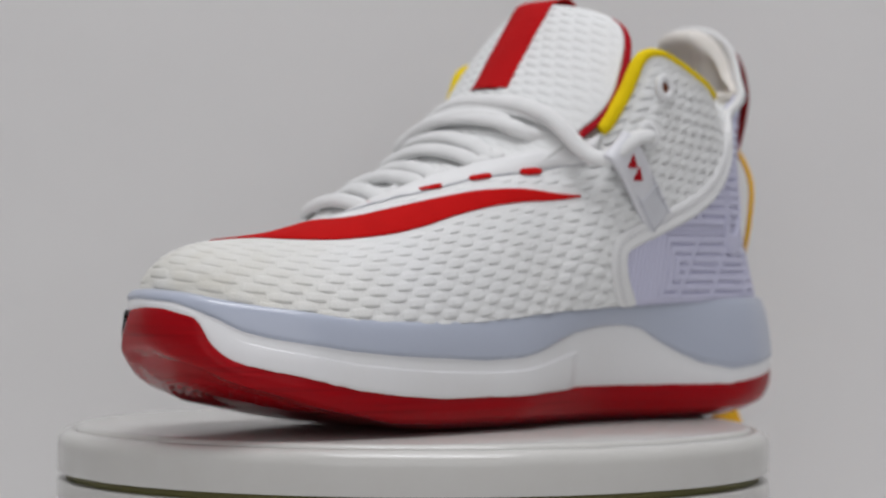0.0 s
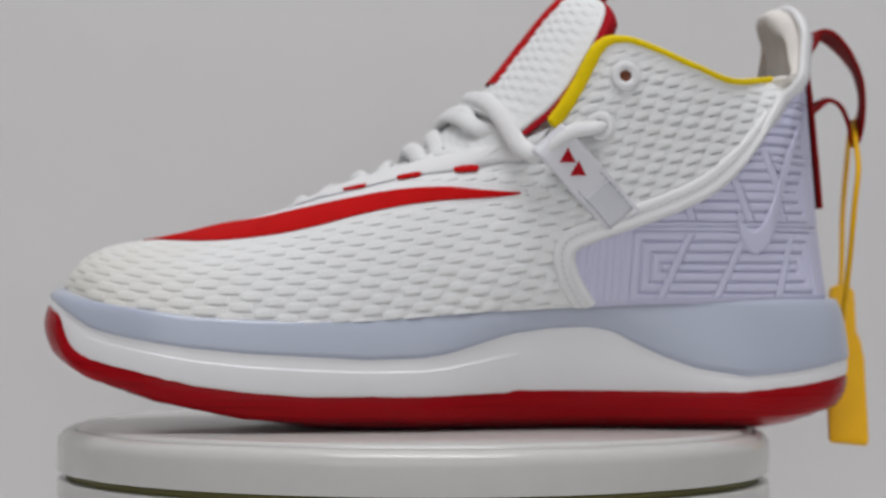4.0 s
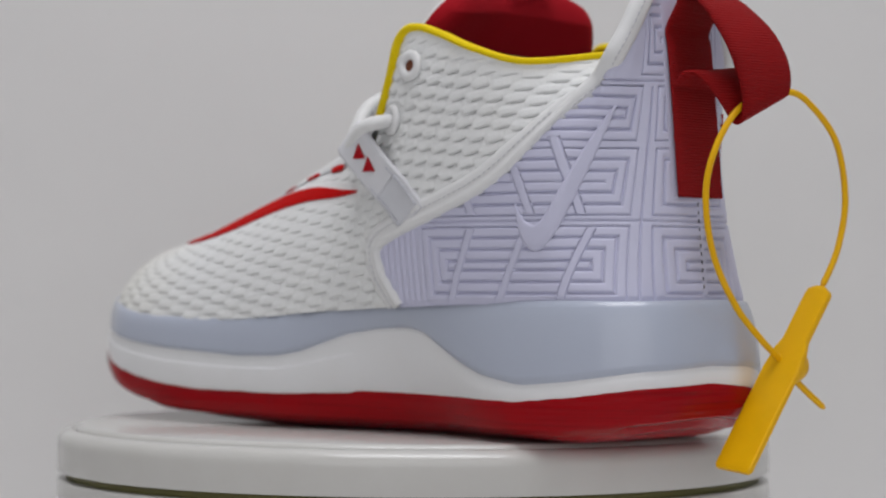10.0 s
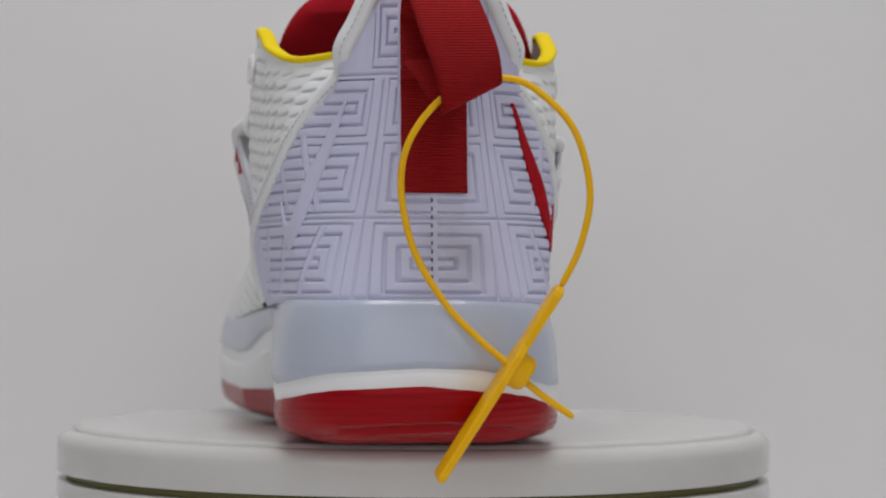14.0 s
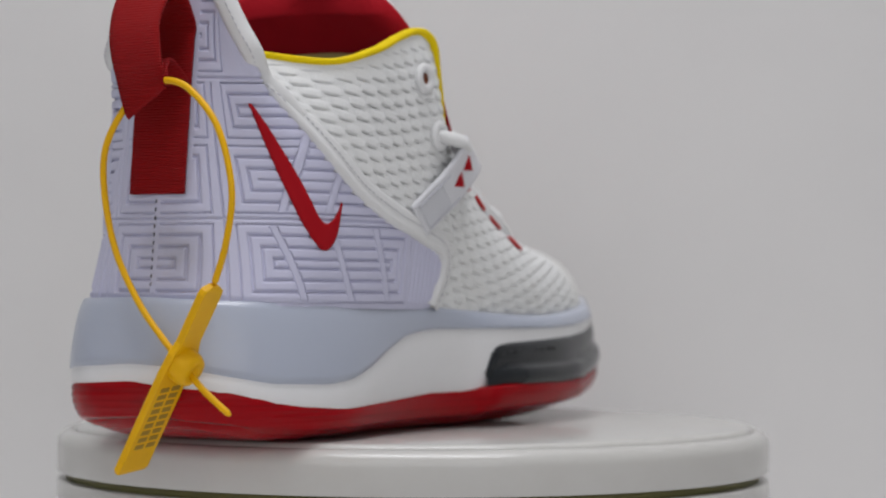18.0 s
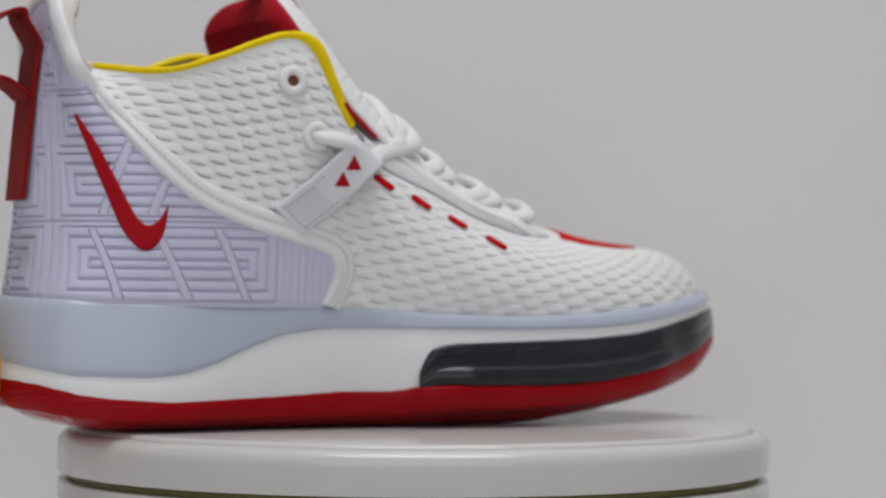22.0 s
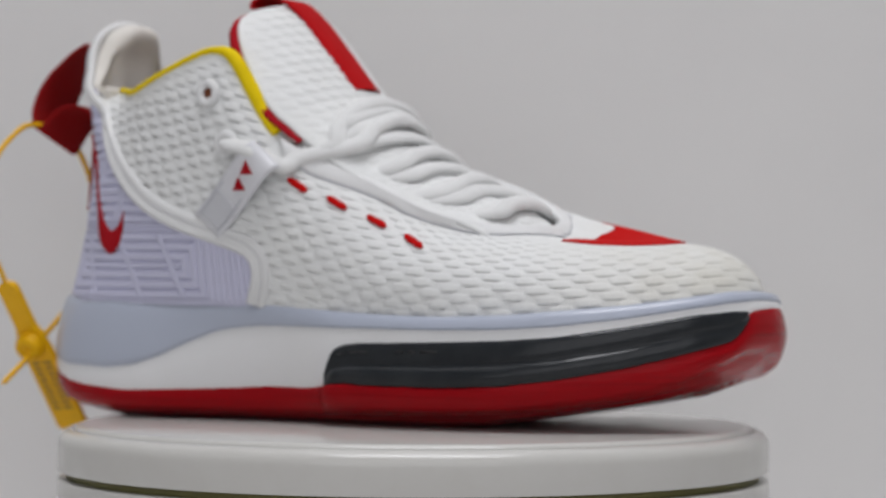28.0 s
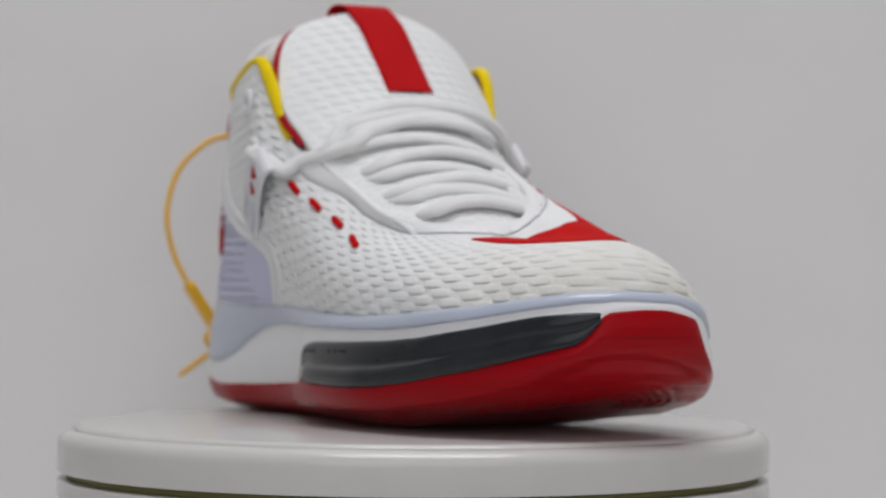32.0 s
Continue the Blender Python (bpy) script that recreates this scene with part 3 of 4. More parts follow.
    # dark air window on the outer side
    top = around([(124, -50, -38), (125.8, -50, -35), (127, -50, -28), (129.2, -50, -24.8), (133, -51, -23), (139, -51, -22.4), (155, -52, -22), (174, -52, -21.5),
                  (194, -50, -20.8), (214, -47, -19.3), (234, -39, -16), (255, -26, -11.9), (264, -16, -10.6), (267.5, -9.5, -10.6),
                  (268, -8, -11), (60, 46, -39), (60, -46, -40), (271, 12, -11)])
    idx = np.where((RIM[:, 1] < -9) & (RIM[:, 0] > 125))[0]
    idx = idx[np.argsort(idx)]
    lo = Z_RED[idx] - 0.7
    hi = np.maximum(top[idx], lo + 0.4)
    cols = []
    grow = np.clip((RIM[idx][:, 0] - 124.5) / 18, 0, 1)
    for t in np.linspace(0, 1, 17):
        b = abs(math.sin(2 * math.pi * (t * 0.98 + 0.01))) ** 0.5
        o = (0.35 + 0.75 * b if 0.03 < t < 0.97 else -0.9) * np.clip(grow * 4, 0, 1) + FLARE[idx] * grow * (0.9 * math.sin(math.pi * min(t / 0.5, 1) * 0.5 + math.pi / 4 * (t < 0.5)) if t < 0.5 else 0.45 * (1 - t))
        cols.append(np.column_stack([RIM[idx] + RIM_N[idx] * (o - 0.9 * toe[idx] * t)[:, None], lo * (1 - t) + hi * t]))
    V = np.stack(cols, 1)
    V = np.concatenate([V, np.stack([np.column_stack([RIM[idx] - RIM_N[idx] * 6, hi]), np.column_stack([RIM[idx] - RIM_N[idx] * 6, lo])], 1)], 1)
    win = big_part("air_window", V, WINDOW, shoe, closed_m=True, label="glossy dark smoked air cushion window")
    for u0, u1 in ((132, 135), (136, 139), (140, 145), (155, 159), (160, 164), (165, 172)):
        k = [int(np.argmin(np.abs(RIM[idx][:, 0] - u))) for u in (u0, (u0 + u1) / 2, u1)]
        q = [V[i, j] + np.append(RIM_N[idx][i], 0) * d for d in (-0.2, 0.12) for i, j in ((k[0], 12), (k[1], 12), (k[2], 12), (k[2], 13), (k[1], 13), (k[0], 13))]
        part("print_bar", metres(q), [(0, 1, 4, 5), (1, 2, 3, 4), (6, 7, 10, 11), (7, 8, 9, 10), (0, 1, 7, 6), (1, 2, 8, 7), (2, 3, 9, 8), (3, 4, 10, 9), (4, 5, 11, 10), (5, 0, 6, 11)], INK_DARK, win)


build_sole()

# edge of the heel panel, from the sole up to the tab, as seen from the side (u, z)
PANEL_EDGE = {-1: [(93, -9.5), (96.5, 1), (93.5, 9), (80, 14), (62, 19.5), (47, 26.5), (36, 35.5), (25, 48), (16.5, 60), (11, 69)],
              1: [(88, -9.5), (94.5, 1), (95.5, 10), (88, 14.5), (74, 19.5), (60, 24.5), (46.5, 31), (35, 40.5), (21.5, 56.5), (11.5, 69)]}


def weave(a, b):
    """The woven cells: a flat float, 0 to 1, with a raised lower lip, and the slanting slit under it; a towards the toe, b up the wall, in mm."""
    rise = np.interp(a, [0, 95, 125, 270], [0, 8.5, 14.5, 55])
    y = (b - rise) / np.interp(a, [60, 125], [4.3, 4.7])
    row = np.floor(y)
    q = y - row - 0.5
    x = np.interp(a, [-60, 80, 125, 330], [-11.0, 10.8, 17.2, 47.5]) + np.interp(a, [60, 140], [0.3, 0.42]) * row
    p = x - np.floor(x) - 0.5
    d = q + 0.5 * p
    e = d + 0.36
    across = np.clip((0.49 - np.abs(p)) / 0.13, 0, 1)
    across = across * across * (3 - 2 * across)
    lip = np.clip(e / 0.11, 0, 1)
    face = lip * (2 - lip) * np.clip(1 - 0.85 * np.clip(e, 0, 1) ** 1.2, 0, 1)
    pillow = np.clip(1 - (np.abs(e - 0.32) / 0.36) ** 2.6 - (np.abs(p) / 0.47) ** 4, 0, 1) ** 0.6
    wavy = 0.06 * np.cos(2 * math.pi * (p * 6 + 0.3 * d))
    float_ = across * (0.35 * face + wavy * pillow) + 0.62 * pillow + (1 - across) * 0.12
    slit = np.clip(1.2 - np.abs(e + 0.03) / np.interp(a, [60, 130], [0.075, 0.055]), 0, 1) * np.clip((0.42 - np.abs(p)) / 0.07, 0, 1)
    return float_, slit


def panel_limit(V):
    """How far towards the toe the heel panel reaches at each point."""
    lim = np.zeros(V.shape[:2])
    for sign in (1, -1):
        E = spline(PANEL_EDGE[sign], 300)
        one = np.interp(V[..., 2], np.maximum.accumulate(E[:, 1]), E[:, 0])
        lim = np.where(V[..., 1] * sign >= 0, one, lim)
    return np.where(V[..., 2] > 69, np.where(np.abs(V[..., 1]) > 8, 12.5, 30), lim)


EYELETS = {1: [(77.0, 68.6), (85.3, 51.4)], -1: [(77.4, 65.7), (85.8, 47.2)]}


# long red mark from the inner side over the toe
MARK_LOW = [(111.5, 42.4, 28.6), (123.6, 40.8, 27.1), (137.9, 40.1, 26.2), (152.4, 38.8, 24.2), (167, 37.9, 20.9), (181, 38, 17.2), (196.5, 36.4, 14), (212.6, 31.8, 12.5),
            (229, 22.5, 12.2), (237.5, 8, 12.3), (237, -6, 11.7), (229, -14, 11.3), (217, -19.5, 11.8), (204, -22.5, 13.4)]
MARK_TOP = [(111.5, 42.2, 29.2), (123.8, 39.8, 29.9), (138.5, 37, 30.8), (153.6, 33.5, 29.6), (168.6, 30.2, 26.8), (183, 26.5, 22.6), (197, 22, 18.6), (206, 15, 16.8),
            (210.5, 8, 17.6), (210, 4.5, 16.6), (208.3, 0, 15.7), (207, -9, 14.3), (205.5, -16, 13.8), (204, -22, 13.6)]


def print_gap(V):
    """0 where the long mark is printed, where the fabric lies flat, 1 away from it."""
    a, b = spline(MARK_LOW, 150), spline(MARK_TOP, 150)
    w = np.linspace(0, 1, 16)[None, :, None]
    pts = snap((a[:, None] * (1 - w) + b[:, None] * w).reshape(-1, 3))[0]
    tree = KDTree(len(pts))
    for i, p in enumerate(pts):
        tree.insert(p, i)
    tree.balance()
    out = np.ones(V.shape[:2])
    near = np.argwhere((V[..., 0] > 106) & (V[..., 0] < 246) & (V[..., 2] > 6) & (V[..., 1] > -30))
    for i, j in near:
        out[i, j] = tree.find(V[i, j])[2]
    out[near[:, 0], near[:, 1]] = np.clip((out[near[:, 0], near[:, 1]] - 1.6) / 1.2, 0.0, 1)
    return out


def build_upper():
    n, m = 1750, 280
    V, N = upper_grid(n, m)
    mid = V[:, int(m * 0.4)]
    arc = np.concatenate([[0], np.cumsum(np.linalg.norm(np.diff(mid, axis=0), axis=1))])
    b = np.concatenate([np.zeros((n, 1)), np.cumsum(np.linalg.norm(np.diff(V, axis=1), axis=2), axis=1)], 1)
    st = np.arange(n) * len(STATIONS) / n
    far = np.abs(st - 22)
    inner = st < 22
    u = V[..., 0]
    a = u.copy()
    for flag in (True, False):
        k = np.where(inner == flag)[0]
        k0 = k[np.argmin(np.abs(far[k] - 5.0))]
        way = mid[k0, 0] + np.abs(arc[k] - arc[k0]) * np.where(far[k] < 5.0, 1, -1)
        w = np.clip((7.0 - far[k]) / 4.0, 0, 1)[:, None]
        a[k] = u[k] * (1 - w) + way[:, None] * w
    span = b[:, -1:]
    edge = np.clip((span - b - 1.5) / 9.0, 0.25, 1) * np.clip(b / 1.5, 0.3, 1)
    edge = np.where(u > 100, np.clip((span - b - 8) / 7.0, 0, 1), edge)
    flat = np.interp(u, [0, 95, 130, 200, 240, 262], [0.66, 0.64, 0.55, 0.5, 0.5, 0.35])
    lim = panel_limit(V)
    off = np.clip((u - lim - 1) / 3, 0, 1)
    # the fabric is pulled smooth where its rows run together over the toe
    step = np.linalg.norm(np.roll(V, -1, 0) - V, axis=2)
    tight = step / np.maximum(step[:, int(m * 0.4)][:, None], 1e-6)
    off = off * np.where(u > 165, np.clip((tight - 0.5) / 0.35, 0, 1), 1)
    for sign in (1, -1):
        for eu, ez in EYELETS[sign]:
            d = np.hypot(u - eu, V[..., 2] - ez)
            off = np.where(V[..., 1] * sign > 0, off * np.clip((d - 4.5) / 2.5, 0, 1), off)
    lens, slit = weave(a, b)
    flat = flat * np.where(u > 120, np.interp(b, [0, 12, 34], [1.35, 1.0, 0.45]), 1)
    slit = slit * np.where(u > 195, np.interp(b, [6, 22, 40], [1.0, 0.6, 0.35]), 1)
    h = (lens * 0.85 * flat - slit * 0.6 * np.interp(u, [0, 90, 130, 215, 240, 262], [2.1, 2.0, 1.2, 1.0, 0.7, 0.3])) * edge * off * print_gap(V)
    h = h - 1.6 * np.clip((lim - u - 2) / 3, 0, 1) * np.clip((span - b - 3) / 4, 0, 1)
    W = V + N * h[..., None]
    big_part("upper", W, KNIT, shoe, closed_n=True, label="white chunky woven fabric upper")
    # inside of the opening
    Vi, _ = upper_grid(300, 40)
    inner = Vi + 3.2 * unit(np.stack([np.clip(60 - Vi[..., 0], 0, 60), -Vi[..., 1], -0.3 * np.abs(Vi[..., 1])], -1))
    st = np.arange(300) * len(STATIONS) / 300
    st = np.minimum(st, len(STATIONS) - st)
    keep = np.repeat(((st < 4.2) | ((st > 6.4) & (st < 14)))[:, None], 31, 1)
    big_part("collar_lining", inner[:, 8:], BEIGE, shoe, closed_n=True, keep=keep, label="cream padded collar lining")


build_upper()


def panel_pattern(p, z):
    """Relief of the heel panel, 0 to 1: nested bars in blocks, crossed by slanting bands; p is the way round from the heel's middle, in mm."""
    h = np.full(p.shape, 0.9)
    # start, end, foot, head, and which ends the nested bars close round
    blocks = [(23.2, 100, -8.4, 16.4, True, True), (23.2, 300, 19.4, 40.8, True, False), (24.5, 300, 42.8, 60.4, True, False), (1.0, 16.8, -8.4, 16.4, False, True),
              (1.0, 16.8, 19.4, 40.8, False, True), (1.0, 17.5, 42.8, 60.4, False, True), (-5.0, 27.0, 63.5, 86, False, True)]
    for x0, x1, z0, z1, shut0, shut1 in blocks:
        dz = np.minimum(z - z0, z1 - z)
        dp = np.full(p.shape, 1e3)
        dp = np.minimum(dp, p - x0) if shut0 else dp
        dp = np.minimum(dp, x1 - p) if shut1 else dp
        d = np.minimum(dz, dp)
        inside = (p > x0) & (p < x1) & (z > z0) & (z < z1)
        f = np.abs((d / 3.65) % 1.0 - 0.5) * 2
        e = np.clip((f - 0.6) / 0.34, 0, 1)
        deep = np.where(dp < dz, 0.65 if shut0 else 0.9, 1.0)
        bar = (1 - deep * e * e * (3 - 2 * e)) * (1 - 0.15 * f * f)
        h = np.where(inside, bar, h)
    # slanting bands: foot, head, where each crosses the foot, slant
    bands = [(-8.4, 16.4, 45.8, -0.44), (-8.4, 16.4, 69.8, -0.50), (-8.4, 16.4, 89.2, -0.42), (19.4, 45.0, 39.5, 0.60), (19.4, 36.0, 56.5, 0.55), (19.4, 26.0, 78.5, 0.5)]
    for z0, z1, first, k in bands:
        c = np.abs(p - first - k * (z - z0)) / math.hypot(1, k)
        cut = (p > 25.5) & (p < 97) & (z > z0 + 0.8) & (z < z1 - 0.8)
        band = 1 - np.clip((c - 0.9) / 0.7, 0, 1) ** 2
        h = np.where(cut & (c < 1.6), 0.9 * band, h)
    # single grooves between the blocks
    for c in (np.abs(z - 17.9), np.abs(p - 20.0) + (z > 60) * 9, np.abs(z - 61.8)):
        h = h - 0.75 * np.clip(1 - c / 0.55, 0, 1) * (h > 0.5)
    pleat = 0.75 + 0.2 * np.cos(p * 2 * math.pi / 2.6)
    return np.where((p > 101.5) & (z < 17.0), pleat, h)


def build_heel():
    N0 = len(STATIONS)
    n, m = 2000, 330
    V, Nn = upper_grid(n, m)
    t = np.linspace(0, N0, n, endpoint=False)
    sel = np.concatenate([np.where(t > N0 - 13.5)[0], np.where(t < 13.5)[0]])
    V, Nn = V[sel], Nn[sel]
    mid = V[:, int(m * 0.35)]
    arc = np.concatenate([[0], np.cumsum(np.linalg.norm(np.diff(mid, axis=0), axis=1))])
    zero = arc[np.argmin(np.abs(mid[:, 1]) + (mid[:, 0] > 30) * 100)]
    p = np.abs(arc - zero)[:, None]
    lim = panel_limit(V)
    inside = V[..., 0] < lim
    h = -0.38 + 1.3 * panel_pattern(np.broadcast_to(p, V.shape[:2]), V[..., 2])
    h = np.where((np.abs(V[..., 1]) < 10.5) & (V[..., 2] > 25), 0.8, h)
    rel = np.clip((lim - V[..., 0]) / 3.0, 0, 1)
    near = np.interp(V[..., 2], [60, 70, 77.5, 86, 91.6, 97], [34, 27.2, 23.2, 19.2, 14.8, 8]) - np.abs(V[..., 1])
    rel = np.where(V[..., 2] > 62, np.clip((near - 2.5) / 3.0, 0, 1), rel)
    h = 0.4 + (h - 0.4) * rel
    foot = np.clip((V[..., 2] - V[:, :1, 2]) / 2.5, 0.15, 1)
    W = V + Nn * (0.1 + (h + 0.1) * foot)[..., None]
    q = inside[:-1, :-1] & inside[1:, :-1] & inside[:-1, 1:] & inside[1:, 1:]
    panel = big_part("heel_panel", W, LAVENDER, shoe, keep=q, label="pale lavender rubberised heel panel with moulded maze bars")
    # piping round the panel and the tab
    for sign in (1, -1):
        e = side(PANEL_EDGE[sign], sign)
        path = spline(e[:-1], 150)
        P, N = snap(path)
        T = unit(np.gradient(P, axis=0))
        B = np.cross(N, T)
        if (B[30] @ np.array([1.0, 0, 1.0])) < 0:
            B = -B
        m_ = 9
        w = np.linspace(-2.6, 5.2, m_)
        wk = np.interp(np.arange(150), [0, 110, 149], [1, 1, 0.6])
        G = P[:, None] + B[:, None] * (w[None, :, None] * wk[:, None, None])
        Q, M = snap(G.reshape(-1, 3))
        Q, M = Q.reshape(150, m_, 3), M.reshape(150, m_, 3)
        prof = np.array([0.9, 1.9, 2.3, 1.7, 1.35, 1.35, 1.4, 1.25, 0.5])
        up = Q + M * prof[None, :, None]
        lo = Q - M * 0.4
        X = np.concatenate([up, lo[:, ::-1]], 1)
        f = [tuple(i) for i in quads(150, 2 * m_, False, True)]
        part("piping", metres(X.reshape(-1, 3)), f, SMOOTH, shoe, "white stitched binding along the heel panel")
        stitches("stitching", (Q + M * 1.45)[:140, 5], M[:140, 5], SEAM_THREAD, shoe, 2.2, 1.3, 0.2)
    # rounded rim and cream padding of the tab
    top, _ = upper_grid(400, 30)
    r = np.concatenate([top[-50:, -1], top[:51, -1]])
    half = [side([(25.5, 50)], 1)[0] + np.array([0, 0.4, 0]), side([(20.5, 56.3)], 1)[0] + np.array([0, 0.7, 0]), side([(15.5, 62)], 1)[0] + np.array([0.3, 0.8, 0]), np.array((9.2, 26.8, 69.5)), np.array((7.0, 22.9, 77.5)), np.array((5.4, 19.0, 86)),
            np.array((6, 14.6, 91.6)), np.array((7, 8.4, 95))]
    rim = half + [np.array((7.6, 0, 96))] + [q * np.array([1, -1, 1]) for q in half[::-1]]
    rim = spline(np.array(rim), 160)
    out = unit(rim - np.array([50, 0, 70.0]))
    tube("tab_rim", rim, 3.4, SMOOTH, shoe, rb=2.0, normals=out, sides=14, scale=np.interp(np.abs(np.arange(160) - 79.5), [62, 79.5], [1.0, 0.55]), label="rounded white rim of the heel tab")
    back = unit(np.column_stack([np.full(160, -1.0), np.sign(rim[:, 1]) * 0.35, np.zeros(160)]))
    for cut in (slice(6, 66), slice(94, 154)):
        stitches("stitching", (rim + out * 0.7 + back * 1.75)[cut], back[cut], SEAM_THREAD, shoe, 2.3, 1.4, 0.22)
    way = unit(np.column_stack([45 - r[:, 0], -r[:, 1] * 0.8, np.zeros(len(r))]))
    fat = np.interp(np.abs(r[:, 1]), [0, 14, 24, 32], [1.0, 0.95, 0.6, 0.25])[:, None]
    deep = np.interp(np.abs(r[:, 1]), [0, 13, 19, 25], [1.0, 1.0, 0.4, 0.06])[:, None]
    rows = [r + way * a * fat + np.array([0, 0, 1.0]) * (z * deep if z < 0 else z * fat) for a, z in ((0.5, -1.5), (2.0, 0.6), (4, 1.7), (6.5, 1.4), (8.8, 0.2), (9.6, -2), (9.0, -4.6), (7.2, -7.5), (5.6, -12), (5.0, -18), (4.6, -24), (4.4, -28))]
    big_part("tab_padding", np.stack(rows, 1), BEIGE, shoe, label="cream padded inside of the heel tab")
    # back seam
    zz = np.linspace(25, -6, 40)
    loc, nn = snap(np.column_stack([np.full(40, -6.0), np.full(40, 0.8), zz]))
    stitches("back_seam", loc + nn * 1.0, nn, DARK, shoe, 2.6, 1.2, 0.3)
    return panel


panel = build_heel()

TICK_A = [(10.2, 53.8), (15.3, 37), (21.2, 19.5), (24.6, 11.8), (29, 8.3), (33, 10.6), (35.3, 15.5), (36.5, 23.5)]
TICK_B = [(10.8, 53.8), (18.6, 38.5), (23.6, 25.5), (26.5, 19.5), (29, 17), (31.2, 17), (33.8, 19), (36.3, 23.6)]
patch("tick_mark", side(TICK_A, -1), side(TICK_B, -1), 1.2, 0.35, RED_PATCH, shoe, 60, 9, "dark red tick-shaped mark on the heel panel")
patch("tick_mark", side(TICK_A, 1), side(TICK_B, 1), 0.8, 0.75, LAVENDER, shoe, 60, 9, "raised lavender tick-shaped mark moulded in the heel panel")
patch("long_mark", MARK_LOW, MARK_TOP, 0.3, 0.3, RED_PRINT, shoe, 140, 13, "long red tapering mark printed from the side over the toe")


def build_dashes():
    def capsule(c, t, n, half, wide):
        b = np.cross(n, t)
        k = np.sin(np.linspace(-math.pi / 2, math.pi / 2, 15))
        w = np.maximum(np.sqrt(np.clip(1 - np.abs(k) ** 5, 0, 1)), 0.12)
        patch("dash", [c + t * half * a + b * wide * e for a, e in zip(k, w)], [c + t * half * a - b * wide * e for a, e in zip(k, w)], 0.7, 0.5, RED_PRINT, shoe, 18, 7)
    for (u0, z0), (u1, z1) in (((109, 34.5), (116, 30.2)), ((124, 27.7), (131, 23.8)), ((139, 20.9), (146, 17.4)), ((154, 14.1), (161, 10.2))):
        P = side([(u0, z0), (u1, z1), ((u0 + u1) / 2, (z0 + z1) / 2)], -1)
        c, n = snap(P[2:])
        capsule(c[0], unit(P[1] - P[0]), n[0], np.linalg.norm(P[1] - P[0]) / 2 + 0.3, 1.25)
    marks = [np.array(p) for p in ((129, 35, 37), (148.4, 30.3, 35.7), (166.6, 24.7, 31.4), (183.1, 15.1, 26.3))]
    for i, c in enumerate(marks):
        P, N = snap([c])
        capsule(P[0], unit(marks[min(i + 1, 3)] - marks[max(i - 1, 0)]), N[0], 4.3, 1.35)


build_dashes()


def build_collar():
    V, N = upper_grid(900, 60)
    top = V[:, -1]
    ns = len(STATIONS)
    for a, b in ((5.95, 13.1), (ns - 13.1, ns - 5.95)):
        i = np.arange(int(a / ns * 900), int(b / ns * 900))
        out = unit(V[i, -1] - V[i, -3])
        P = top[i] + out * np.interp(top[i][:, 0], [60, 78, 90, 100], [-0.5, -0.3, 1.3, 1.8])[:, None]
        P[:, 1] -= np.sign(P[:, 1]) * np.interp(P[:, 0], [20, 40, 80, 88], [0.4, 1.5, 1.5, 0.0])
        fat = np.interp(P[:, 0], [60, 76, 88, 100], [0.95, 1.1, 1.9, 2.1])
        tube("collar_binding", P, np.interp(P[:, 0], [20, 40, 80, 90], [1.5, 2.7, 2.7, 2.3]) / fat, YELLOW_BIND, shoe, rb=1.35, scale=fat, normals=out, sides=14, label="bright yellow stitched collar binding")
    # smooth eyestay along the lacing
    i = np.arange(int(13.0 / ns * 900), int((ns - 13.0) / ns * 900))
    arc = np.linalg.norm(np.diff(V, axis=1), axis=2)
    back = arc[:, ::-1].cumsum(1)
    near = np.interp(np.abs(i * ns / 900 - 22), [0, 1.5, 4], [0.6, 0.68, 1.0])
    rows = []
    for dist, lift in ((0.0, -1.0), (0.0, 1.2), (1.2, 2.3), (3.5, 2.2), (6.5, 1.4), (8.8, 0.9), (9.6, 0.2)):
        k = np.array([np.searchsorted(back[j], dist * w) for j, w in zip(i, near)])
        jj = np.clip(58 - k, 0, 59) if dist else np.full(len(i), 59)
        rows.append(V[i, jj] + N[i, jj] * lift)
    X = np.stack(rows, 1)
    for _ in range(3):
        X[1:-1] = (X[:-2] + 2 * X[1:-1] + X[2:]) / 4
    big_part("eyestay", X, SMOOTH, shoe, label="smooth white edge round the lacing")
    tube("seam", X[:, -1] + N[i, 50] * 0.2, 0.16, GREY_THREAD, shoe, sides=6, label="thin grey seam below the lacing edge")


build_collar()


def ring(name, c, nrm, R, r, mat, parent, label=""):
    nrm = unit(np.array(nrm, float))
    e1 = unit(np.cross(nrm, [0, 0, 1.0]))
    e2 = np.cross(nrm, e1)
    a = np.linspace(0, 2 * np.pi, 32, endpoint=False)[:, None]
    path = np.array(c) + (np.cos(a) * e1 + np.sin(a) * e2) * R
    return tube(name, path, r, mat, parent, rb=r * 0.7, normals=np.repeat(nrm[None], 32, 0), closed=True, label=label)


def disc(name, c, nrm, R, mat, parent):
    nrm = unit(np.array(nrm, float))
    e1 = unit(np.cross(nrm, [0, 0, 1.0]))
    e2 = np.cross(nrm, e1)
    a = np.linspace(0, 2 * np.pi, 24, endpoint=False)[:, None]
    rim = np.cos(a) * e1 + np.sin(a) * e2
    V = np.vstack([c + rim * R, c + rim * R * 0.7 - nrm * 1.2])
    return part(name, metres(V), [tuple(f) for f in quads(2, 24, False, True)] + [tuple(range(24, 48))], mat, parent)


